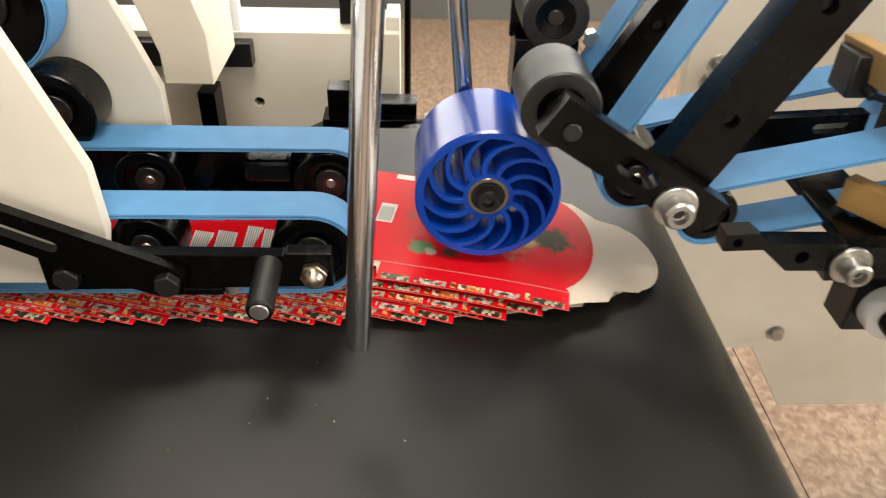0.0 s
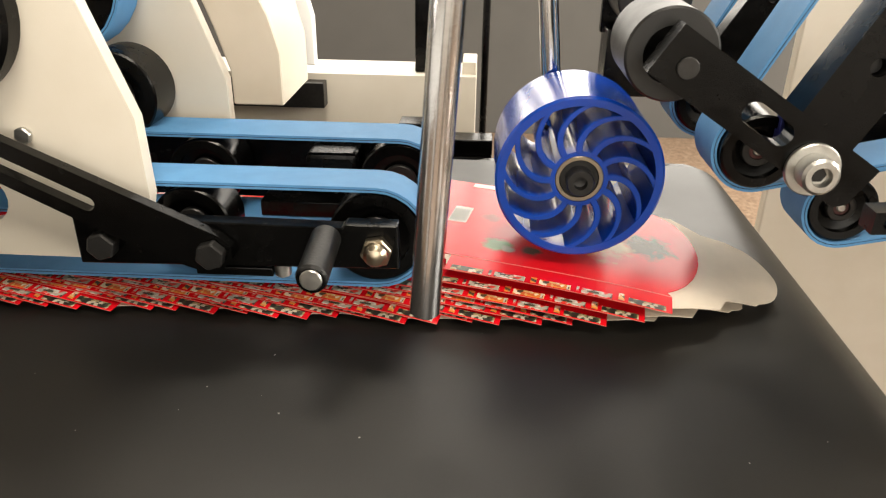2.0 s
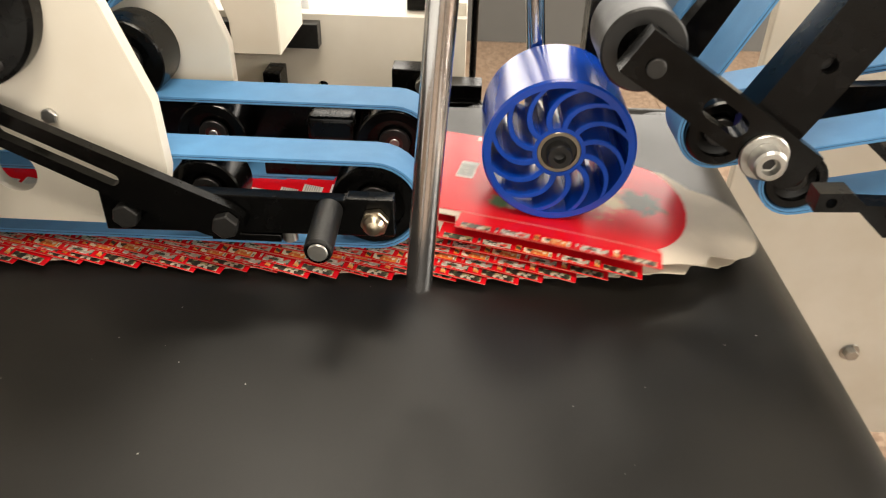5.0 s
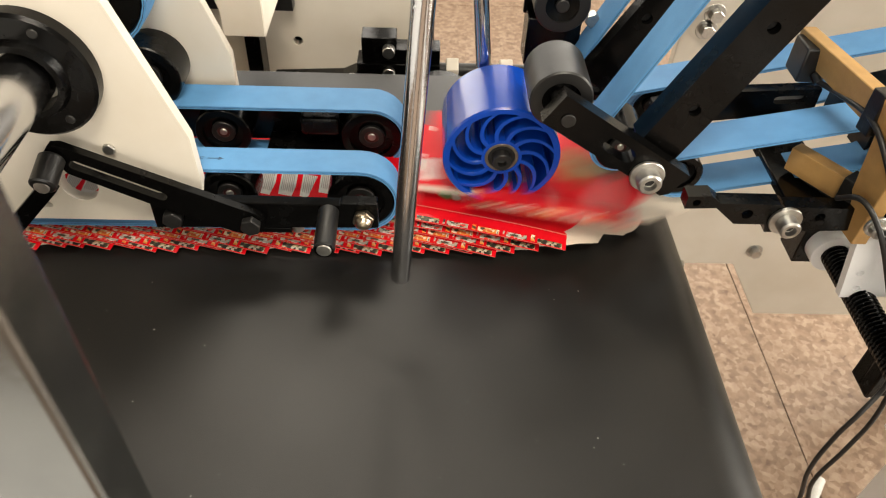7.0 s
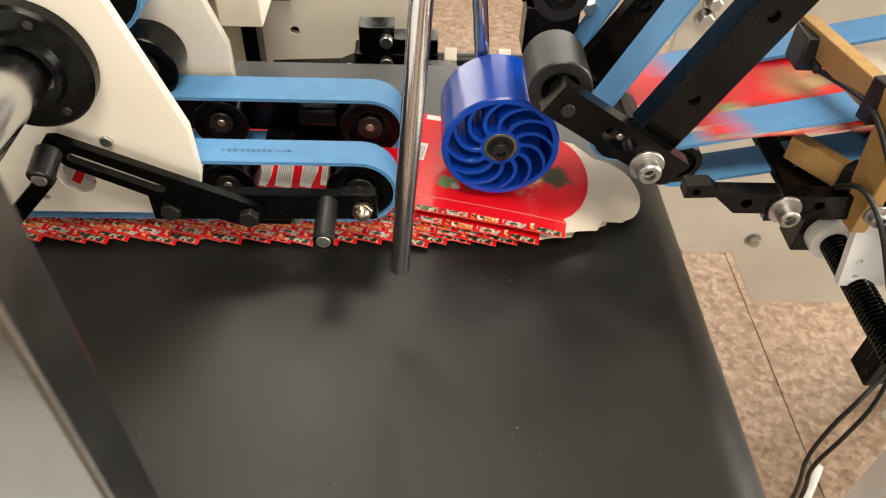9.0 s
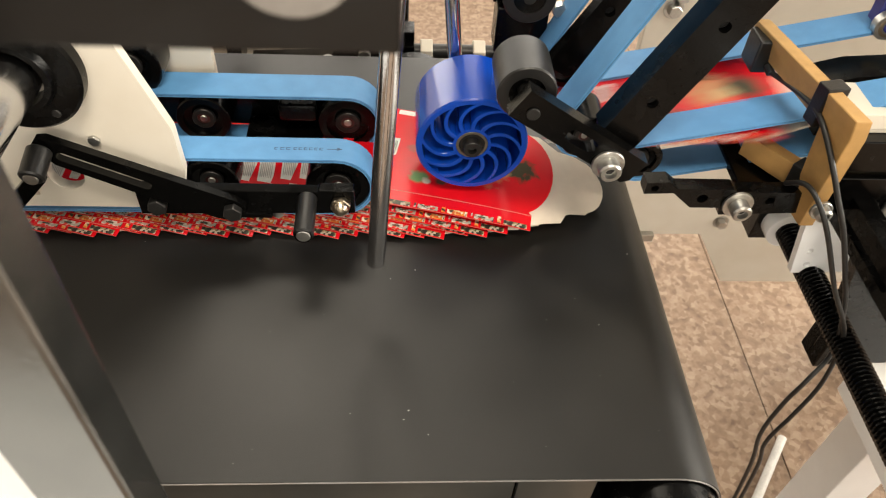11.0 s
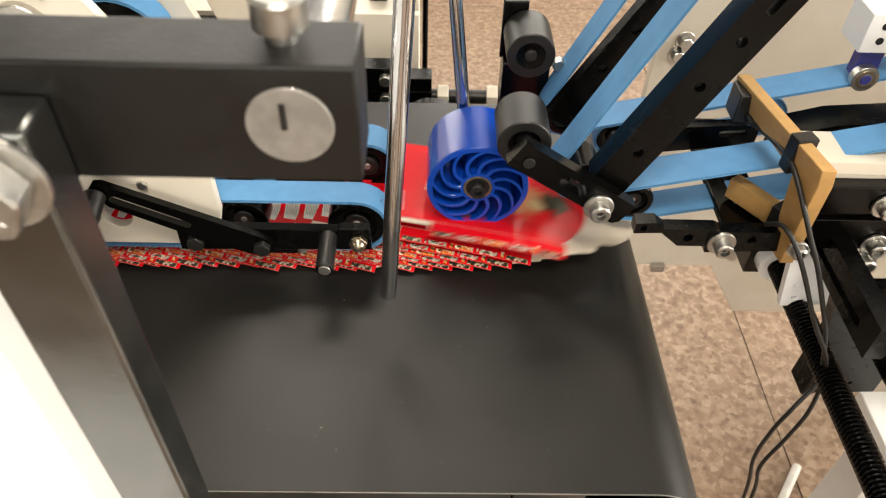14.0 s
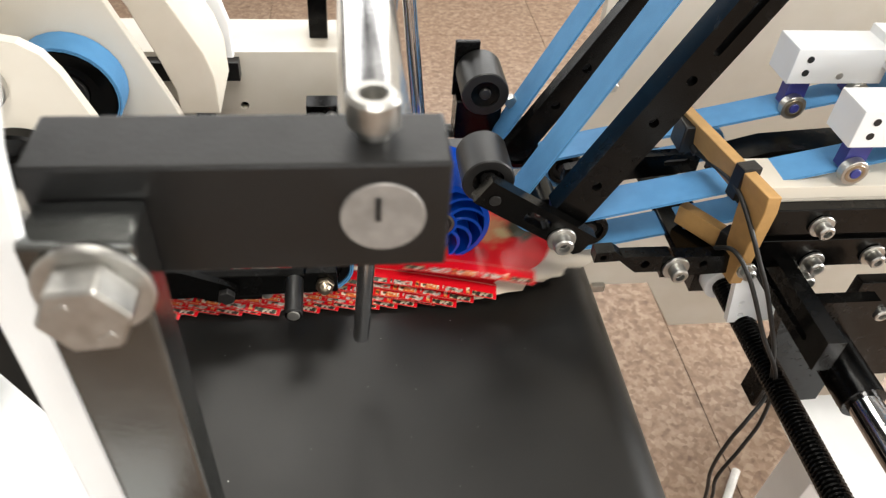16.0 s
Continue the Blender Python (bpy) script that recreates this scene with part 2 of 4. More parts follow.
def lathe(profile, p0, axis, seg=32, bm=None):
    """Turns a closed (radius, distance) outline about the line from p0 along axis."""
    b = bmesh.new()
    rings = []
    for k in range(seg):
        a = 2 * math.pi * k / seg
        rings.append([b.verts.new((r * math.cos(a), r * math.sin(a), d)) for r, d in profile])
    n = len(profile)
    for k in range(seg):
        for i in range(n):
            j = (i + 1) % n
            quad = [rings[k][i], rings[k][j], rings[(k + 1) % seg][j], rings[(k + 1) % seg][i]]
            try:
                b.faces.new(quad)
            except ValueError:
                pass
    bmesh.ops.remove_doubles(b, verts=b.verts, dist=1e-6)
    turn = Vector(axis).normalized().to_track_quat("Z", "Y").to_matrix().to_4x4()
    bmesh.ops.transform(b, matrix=Matrix.Translation(p0) @ turn, verts=b.verts)
    return join(bm, b)


def cyl(p0, p1, r, c=0.0006, seg=28, bm=None):
    axis = Vector(p1) - Vector(p0)
    d = axis.length
    c = min(c, r * 0.4, d * 0.4)
    return lathe([(0, 0), (r - c, 0), (r, c), (r, d - c), (r - c, d), (0, d)], p0, axis, seg, bm)


def ring(p0, p1, r, hole, c=0.0005, seg=32, bm=None):
    axis = Vector(p1) - Vector(p0)
    d = axis.length
    return lathe([(hole, 0), (r - c, 0), (r, c), (r, d - c), (r - c, d), (hole, d)], p0, axis, seg, bm)


def circle(x, z, r, n=20, a0=0.0):
    return [(x + r * math.cos(a0 + 2 * math.pi * k / n), z + r * math.sin(a0 + 2 * math.pi * k / n)) for k in range(n)]


def slot(a, b, r, n=8):
    """The outline of a slot between two points."""
    d = Vector((b[0] - a[0], b[1] - a[1]))
    t = math.atan2(d.y, d.x)
    out = [(b[0] + r * math.cos(t - math.pi / 2 + math.pi * k / n), b[1] + r * math.sin(t - math.pi / 2 + math.pi * k / n)) for k in range(n + 1)]
    return out + [(a[0] + r * math.cos(t + math.pi / 2 + math.pi * k / n), a[1] + r * math.sin(t + math.pi / 2 + math.pi * k / n)) for k in range(n + 1)]


def plate(outer, y0, y1, holes=(), r=0.0006):
    """A plate in the x-z plane between two depths, with holes through it."""
    b = bmesh.new()
    edges = []
    for loop in (outer, *holes):
        vs = [b.verts.new((x, y0, z)) for x, z in loop]
        edges += [b.edges.new((vs[i], vs[(i + 1) % len(vs)])) for i in range(len(vs))]
    bmesh.ops.triangle_fill(b, use_beauty=True, edges=edges, normal=(0, -1, 0))
    faces = b.faces[:]
    up = bmesh.ops.extrude_face_region(b, geom=faces)
    bmesh.ops.translate(b, vec=(0, y1 - y0, 0), verts=[v for v in up["geom"] if isinstance(v, bmesh.types.BMVert)])
    bmesh.ops.recalc_face_normals(b, faces=b.faces[:])
    bmesh.ops.dissolve_limit(b, angle_limit=0.01, verts=b.verts, edges=b.edges)
    if not holes:
        bevel(b, r, 1)
    return b


def hull_path(pulleys, n=14):
    """The closed line of a belt round pulleys (x, z, r), given counterclockwise."""
    out = []
    m = len(pulleys)
    tangents = []
    for i in range(m):
        x0, z0, r0 = pulleys[i]
        x1, z1, r1 = pulleys[(i + 1) % m]
        d = Vector((x1 - x0, z1 - z0))
        base = math.atan2(d.y, d.x)
        tangents.append(base - math.pi / 2 + math.asin(max(-1, min(1, (r1 - r0) / d.length))) * -1)
    for i in range(m):
        x, z, r = pulleys[i]
        a, b = tangents[i - 1], tangents[i]
        while b < a:
            b += 2 * math.pi
        for k in range(n + 1):
            t = a + (b - a) * k / n
            out.append((x + r * math.cos(t), z + r * math.sin(t), math.cos(t), math.sin(t)))
    return out


def belt_layer(path, y0, y1, inner, outer):
    """One ply of a belt: a closed band between two offsets from the path."""
    b = bmesh.new()
    rows = [[b.verts.new((x + nx * o, y, z + nz * o)) for o, y in ((inner, y0), (outer, y0), (outer, y1), (inner, y1))] for x, z, nx, nz in path]
    for i in range(len(rows)):
        p, q = rows[i], rows[(i + 1) % len(rows)]
        for j in range(4):
            b.faces.new((p[j], q[j], q[(j + 1) % 4], p[(j + 1) % 4]))
    return b


def belt(name, label, group, pulleys, y0, y1):
    ob = thing(name, label, "belt", group, (pulleys[0][0], y0, pulleys[0][1]))
    path = hull_path(pulleys)
    part("inner_ply", belt_layer(path, y0, y1, -0.0006, 0.0004), BELT, ob)
    part("core_ply", belt_layer(path, y0 + 0.0003, y1 - 0.0003, 0.0004, 0.0009), BELT_CORE, ob, "dark core line")
    part("outer_ply", belt_layer(path, y0, y1, 0.0009, 0.0022), BELT, ob)
    return ob


def pulley(name, label, x, z, r, y0, y1, group="", mat=BLACK, hub=True):
    """A turned roller along y with a recessed face, a bearing and a screw."""
    ob = thing(name, label, "roller", group, (x, y0, z))
    d = y1 - y0
    part("rim", lathe([(r * 0.72, 0.0), (r - 0.001, 0), (r, 0.001), (r, d - 0.001), (r - 0.001, d), (r * 0.3, d), (r * 0.3, 0.006), (r * 0.72, 0.004)], (x, y0, z), (0, 1, 0), 40), mat, ob)
    if hub:
        part("bearing", ring((x, y0 + 0.002, z), (x, y0 + 0.008, z), r * 0.42, r * 0.24), DARK_STEEL, ob, "dark steel bearing")
        part("seal", ring((x, y0 + 0.003, z), (x, y0 + 0.0075, z), r * 0.25, r * 0.13), SEAL, ob, "dark red bearing seal")
        part("axle", cyl((x, y0 + 0.002, z), (x, y1 + 0.004, z), r * 0.135), STEEL if r < 0.0255 else DARK_STEEL, ob, "axle end")
    return ob


def hexagon(x, z, r, a0=0.0):
    return circle(x, z, r, 6, a0)


def cap_screw(parent, x, y, z, r=0.0078, length=0.009, washer=0.0115, mat=STEEL):
    """A socket head screw that faces -y, its washer lying on the plane y."""
    head = lathe([(0, 0.0), (r, 0.0), (r, length - 0.0012), (r - 0.0012, length), (r * 0.55, length), (r * 0.5, length - 0.004), (0, length - 0.004)], (x, y - 0.003, z), (0, -1, 0), 24)
    s = part("bolt", head, mat, parent)
    part("washer", ring((x, y, z), (x, y - 0.0028, z), washer, r * 0.6), mat, s)
    part("socket", plate(hexagon(x, z, r * 0.5), y - 0.003 - length + 0.0038, y - 0.003 - length + 0.0052), DARK_STEEL, s, "dark hexagon socket")
    return s


def hex_bolt(parent, x, y, z, r=0.0075, length=0.006, mat=DARK_STEEL, washer=0.0):
    b = plate(hexagon(x, z, r, 0.3), y - length, y, r=0.0007)
    s = part("bolt", b, mat, parent)
    if washer:
        part("washer", ring((x, y, z), (x, y - 0.001, z), washer, r * 0.5), mat, s)
    return s


# ---- room ----
def room():
    back, front, left, right, top = 3.30, -3.6, -4.0, 4.0, 3.5

    def wall(name, lo, hi, mat, label):
        return structure(name, box(lo, hi, 0), mat, label, "wall")

    wall("wall_north", (left, back, 0), (right, back + 0.12, 1.04), WALL_DARK, "dark grey painted lower wall behind the machine")
    wall("wall_north_head", (left, back, 2.52), (right, back + 0.12, top), WALL_DARK, "dark grey wall above the north window")
    wall("wall_north_side", (left, back, 1.04), (-2.1, back + 0.12, 2.52), WALL_DARK, "dark grey wall beside the north window")
    wall("wall_north_side_end", (1.7, back, 1.04), (right, back + 0.12, 2.52), WALL_DARK, "dark grey wall beside the north window")
    # unseen south wall; its opening is only there for the added fill light
    wall("wall_south", (left, front - 0.12, 0), (right, front, 0.95), WALL_LIGHT, "off-white wall below the opening of the south fill light")
    wall("wall_south_head", (left, front - 0.12, 2.45), (right, front, top), WALL_LIGHT, "off-white wall above the opening of the south fill light")
    wall("wall_south_side", (left, front - 0.12, 0.95), (-1.5, front, 2.45), WALL_LIGHT, "off-white wall beside the opening of the south fill light")
    wall("wall_south_side_end", (2.1, front - 0.12, 0.95), (right, front, 2.45), WALL_LIGHT, "off-white wall beside the opening of the south fill light")
    wall("wall_west", (left - 0.12, front, 0), (left, back, top), WALL_LIGHT, "plain off-white wall")
    wall("wall_east", (right, front, 0), (right + 0.12, back, 1.1), WALL_LIGHT, "off-white wall below the east window")
    wall("wall_east_head", (right, front, 2.9), (right + 0.12, back, top), WALL_LIGHT, "off-white wall above the east window")
    wall("wall_east_side", (right, front, 1.1), (right + 0.12, -1.6, 2.9), WALL_LIGHT, "off-white wall beside the east window")
    wall("wall_east_side_end", (right, 2.7, 1.1), (right + 0.12, back, 2.9), WALL_LIGHT, "off-white wall beside the east window")
    structure("ceiling", box((left, front, top), (right, back, top + 0.1), 0), CEILING, "plain dull grey hall ceiling", "ceiling")
    floor = structure("floor", box((left, front, -0.1), (right, back, -0.004), 0), GROUT, "brown speckled granite floor tiles with dark joints", "floor")
    side = 1.0
    me = None
    for i in range(-6, 5):
        for j in range(-8, 3):
            x0, y0 = 0.682 + side * i, 2.42 + side * j
            if x0 < left or x0 + side > right or y0 < front or y0 > back:
                continue
            if y0 + side > back:
                # cut tiles along the north wall
                part("tile", box((0.0012, 0.0012, -0.012), (side - 0.0012, back - y0 - 0.002, 0), 0.0008), GRANITE, floor).location = (x0, y0, 0)
                continue
            if me is None:
                ob = part("tile", box((0.0012, 0.0012, -0.012), (side - 0.0012, side - 0.0012, 0), 0.0008), GRANITE, floor)
                me = ob.data
            else:
                ob = new("tile", me)
                ob.parent = floor
            ob.location = (x0, y0, 0)
    # the last panel is invented, to go with the overhead fill light
    for x, y in ((-0.35, 1.75), (0.6, 2.9), (0.2, -0.9)):
        lamp = thing("ceiling_light", "white ceiling panel light", "lamp", "ceiling lights", (x, y, top))
        part("frame", box((x - 0.65, y - 0.35, top - 0.06), (x + 0.65, y + 0.35, top), 0.004), WHITE, lamp)


room()


# ---- delivery conveyor ----
CONV_Z = 0.797


def conveyor():
    ob = thing("delivery_conveyor", "wide black delivery conveyor with a matt belt on rollers", "conveyor", at=(-0.5, 0.37, 0))
    r = 0.040
    path = hull_path([(-1.5, CONV_Z - r, r - 0.002), (0.145, CONV_Z - r, r - 0.002)], 20)
    part("belt", belt_layer(path, 0.138, 0.603, 0.0, 0.002), PVC, ob, "matt black conveyor belt")
    part("belt_edge", belt_layer(path, 0.1372, 0.1380, 0.0004, 0.0012), FRAME_GREY, ob, "pale cut edge of the belt")
    for x in (0.145, -0.012, -0.34, -0.7, -1.5):
        part("roller", cyl((x, 0.115 if x > 0.1 else 0.148, CONV_Z - r), (x, 0.62, CONV_Z - r), r - 0.0035, seg=36), BLACK, ob)
    part("bed", box((-1.45, 0.15, CONV_Z - 0.006), (0.10, 0.59, CONV_Z - 0.0025), 0), FRAME_GREY, ob)
    part("side_rail", box((-1.5, 0.060, 0.700), (0.10, 0.112, 0.718), 0.002), BLACK, ob)
    part("side_sheet", box((-1.5, 0.1415, 0.724), (0.0465, 0.1455, 0.7895), 0.0006), BED_GREY, ob, "glossy dark grey side sheet")
    part("side_sheet", box((0.0485, 0.1415, 0.724), (0.099, 0.1455, 0.7895), 0.0006), BED_GREY, ob, "glossy dark grey side sheet")
    part("side_rail", box((-1.5, 0.615, 0.700), (0.16, 0.640, 0.772), 0.002), BLACK, ob)
    for x in (-1.4, -0.5, 0.06):
        for y in (0.085, 0.63):
            part("leg", box((x - 0.02, y - 0.02, 0), (x + 0.02, y + 0.02, 0.702), 0.003), BLACK, ob)
    return ob


conveyor()


# ---- compression belts and their plates ----
def side_plates():
    outline = [(-0.188, 0.8300), (-0.1805, 0.8640), (-0.1815, 0.9020), (-0.198, 0.951), (-0.214, 0.997), (-0.2260, 1.030), (-0.2340, 1.043), (-0.2460, 1.051), (-0.262, 1.054), (-0.60, 1.054), (-0.60, 0.830)]
    ob = thing("side_plate", "cream powder-coated machine side plate with a slanting edge", "machine plate", "press side plates", (-0.4, 0.338, 0.83))
    part("plate", plate(outline, 0.334, 0.3425, [circle(-0.264, 0.8600, 0.0125), slot((-0.305, 0.843), (-0.290, 0.843), 0.0025)]), CREAM, ob)
    hex_bolt(ob, -0.235, 0.334, 0.893, 0.0045, 0.003, STEEL)
    flange = part("flange", lathe([(0.020, 0.0), (0.041, 0.0), (0.041, 0.009), (0.039, 0.011), (0.026, 0.011), (0.024, 0.016), (0.020, 0.016)], (-0.2655, 0.334, 0.9500), (0, -1, 0), 44), BLACK, ob, "black round bearing flange")
    for a in (0.4, 2.5, 4.6):
        part("screw", cyl((-0.2655 + 0.033 * math.cos(a + 4.9), 0.3235, 0.950 + 0.033 * math.sin(a + 4.9)), (-0.2655 + 0.033 * math.cos(a + 4.9), 0.322, 0.950 + 0.033 * math.sin(a + 4.9)), 0.003), DARK_STEEL, flange)
    part("shaft", cyl((-0.2655, 0.40, 0.950), (-0.2655, 0.16, 0.950), 0.0168, 0.001, 36), CHROME, ob, "polished steel drive shaft")
    part("shaft_end", cyl((-0.277, 0.334, 1.024), (-0.277, 0.327, 1.024), 0.0185, 0.001, 36), STEEL, ob, "turned steel shaft end")
    hex_bolt(ob, -0.2585, 0.334, 1.046, 0.0030, 0.0025, STEEL)
    part("mount", box((-0.60, 0.10, 0.86), (-0.52, 0.345, 0.90), 0.002), BLACK, ob)
    part("support_leg", box((-0.60, 0.065, 0.0), (-0.55, 0.105, 0.90), 0.002), BLACK, ob)
    ob.location.y += 0.0065

    back = [(-0.181, 0.830), (-0.181, 0.8905), (-0.196, 0.934), (-0.231, 1.024), (-0.261, 1.10), (-0.60, 1.10), (-0.60, 0.830)]
    ob = thing("side_plate", "cream powder-coated machine side plate behind the second belt", "machine plate", "press side plates", (-0.4, 0.47, 0.83))
    part("plate", plate(back, 0.4680, 0.4765), CREAM, ob)
    part("support_leg", box((-0.60, 0.4765, 0.0), (-0.55, 0.52, 0.95), 0.002), BLACK, ob)
    ob = thing("side_plate", "thick cream plate of the rear press carrier", "machine plate", "press side plates", (-0.3, 0.60, 0.83))
    arm = [(-0.219, 0.8420), (-0.1790, 0.8420), (-0.1790, 0.8840), (-0.186, 0.911), (-0.212, 0.965), (-0.262, 1.07), (-0.302, 1.07), (-0.249, 0.959), (-0.229, 0.902), (-0.219, 0.868)]
    part("plate", plate(arm, 0.588, 0.676, r=0.001), CREAM, ob)
    part("side_cover", plate([(x + 0.006, z + 0.012) for x, z in arm], 0.683, 0.693, r=0.001), WHITE, ob, "thin white cover sheet")
    part("carrier", box((-0.40, 0.62, 0.98), (-0.24, 0.68, 1.02), 0.002), BLACK, ob)
    part("support_leg", box((-0.42, 0.62, 0.0), (-0.38, 0.68, 1.02), 0.002), BLACK, ob)


side_plates()

PRESS_BELT = belt("press_belt", "light blue flat belt pressing the card stream", "press belts", [(-0.62, 0.8400, 0.0253), (-0.0740, 0.8400, 0.0253)], 0.3530, 0.3785)
belt("press_belt", "light blue flat belt pressing the card stream beside the rear plate", "press belts", [(-0.62, 0.8405, 0.0253), (-0.0705, 0.8405, 0.0253)], 0.4300, 0.4610)
belt("drive_belt", "blue belt round the large black drive drum", "press belts", [(-0.2685, 0.951, 0.0400), (-0.2675, 0.953, 0.0400)], 0.4400, 0.4665)
pulley("belt_roller", "black nose roller of the press belt", -0.0740, 0.8400, 0.0242, 0.3540, 0.3780, "press belt rollers")
pulley("belt_roller", "black nose roller of the press belt", -0.0705, 0.8405, 0.0242, 0.4305, 0.4600, "press belt rollers")
pulley("belt_roller", "small black idler roller under the belt", -0.1880, 0.8420, 0.0220, 0.4310, 0.4600, "press belt rollers")
pulley("belt_roller", "small black idler roller under the belt", -0.168, 0.8430, 0.0205, 0.3540, 0.3780, "press belt rollers")
pulley("drive_drum", "large black drive drum inside the blue belt", -0.2680, 0.952, 0.0390, 0.4420, 0.4670, "press belt rollers")
pulley("tension_roller", "grey rubber tension roller with a black end", -0.2395, 0.8865, 0.0262, 0.4370, 0.4670, "press belt rollers", BLACK)


def press_inside():
    ob = thing("press_beam", "black steel beam and pad between the press belts", "machine beam", at=(-0.2, 0.45, 0.83))
    part("pad", box((-0.156, 0.4310, 0.8160), (-0.092, 0.4600, 0.8260), 0.001), BLACK, ob)
    part("block", box((-0.127, 0.4340, 0.8400), (-0.096, 0.4610, 0.8560), 0.003), BLACK, ob)
    part("beam", box((-0.60, 0.4615, 0.8165), (-0.080, 0.4645, 0.8620), 0.0005), BLACK, ob)
    part("spacer", cyl((-0.105, 0.4645, 0.850), (-0.105, 0.4685, 0.850), 0.003), BLACK, ob)
    part("tie", box((-0.60, 0.380, 0.838), (-0.55, 0.4615, 0.852), 0.001), BLACK, ob)


press_inside()


def lever():
    ob = thing("tension_lever", "black slotted belt tension lever with bolts and a round grip", "lever", at=(-0.2, 0.326, 0.84))
    bar = [(-0.2160, 0.8310), (-0.0600, 0.8340), (-0.0605, 0.8565), (-0.0850, 0.8565), (-0.0865, 0.8545), (-0.2160, 0.8560)]
    part("bar", plate(bar, 0.3235, 0.3325), BLACK, ob)
    arm = [(-0.2700, 0.8990), (-0.2660, 0.9045), (-0.2595, 0.9050), (-0.1440, 0.8515), (-0.1380, 0.8460), (-0.1380, 0.8400), (-0.1435, 0.8335), (-0.1535, 0.8330), (-0.1600, 0.8350), (-0.2010, 0.8530), (-0.2590, 0.8830)]
    part("arm", plate(arm, 0.3165, 0.3225, [slot((-0.2530, 0.8900), (-0.2030, 0.8655), 0.0035)]), BLACK, ob)
    hex_bolt(ob, -0.2010, 0.3235, 0.8435, 0.0072, 0.008)
    hex_bolt(ob, -0.1470, 0.3165, 0.8430, 0.0072, 0.006)
    nut = part("acorn_nut", plate(hexagon(-0.0702, 0.8442, 0.0078, 0.2), 0.3185, 0.3235, r=0.0006), NICKEL, ob, "polished domed nut")
    part("dome", lathe([(0, 0.0), (0.0062, 0.0), (0.0058, 0.0025), (0.0040, 0.0048), (0.0018, 0.0058), (0, 0.006)], (-0.0702, 0.3188, 0.8442), (0, -1, 0), 24), NICKEL, nut)
    grip = part("grip", cyl((-0.0940, 0.3235, 0.8500), (-0.0940, 0.2880, 0.8460), 0.0072, 0.0012, 28), BLACK_SATIN, ob, "round black grip")
    part("screw", cyl((-0.0940, 0.2884, 0.8460), (-0.0940, 0.2868, 0.8460), 0.0050), STEEL, grip)
    part("washer", ring((-0.0940, 0.2885, 0.8460), (-0.0940, 0.2876, 0.8460), 0.0066, 0.0050), BLACK, grip)
    knob = part("knob", cyl((-0.2650, 0.3165, 0.8960), (-0.2660, 0.2955, 0.8890), 0.0082, 0.0012, 28), BLACK_SATIN, ob, "round black clamping knob")
    part("screw", cyl((-0.2660, 0.2960, 0.8890), (-0.2660, 0.2942, 0.8890), 0.0048), STEEL, knob)
    part("handle", plate([(-0.2700, 0.8870), (-0.2620, 0.8800), (-0.3130, 0.8260), (-0.3220, 0.8330)], 0.3015, 0.3085), BLACK, ob)
    part("slide", box((-0.160, 0.3255, 0.8262), (-0.122, 0.345, 0.8308), 0.0006), BLACK, ob)
    part("stud", cyl((-0.118, 0.330, 0.8255), (-0.118, 0.330, 0.8335), 0.0042), STEEL, ob)
    ob.location += Vector((0, 0.008, 0.0005))


lever()


# ---- round rods ----
def rods():
    shaft = thing("cross_shaft", "polished steel cross shaft through the front bracket", "shaft", at=(-0.042, 0.02, 1.18))
    part("shaft", cyl((-0.0420, 0.0212, 1.1795), (-0.0420, 0.790, 1.1795), 0.0090, 0.0004, 40), CHROME, shaft)
    part("clamp", box((-0.0560, 0.255, 1.165), (-0.012, 0.285, 1.196), 0.001), BLACK, shaft)
    part("clamp", box((-0.0560, 0.424, 1.165), (-0.004, 0.454, 1.196), 0.001), BLACK, shaft)
    rod = thing("stop_rod", "polished round steel stop rod hanging over the conveyor", "rod", "round steel rods", (-0.043, 0.27, 0.848))
    part("rod", cyl((-0.0430, 0.270, 0.8475), (-0.0205, 0.270, 1.210), 0.0060, 0.0012, 36), CHROME, rod)
    return rod


rods()


# ---- blue press wheel ----
WX, WZ, WR, WY0, WY1 = 0.0272, 0.8680, 0.0425, 0.3720, 0.4310


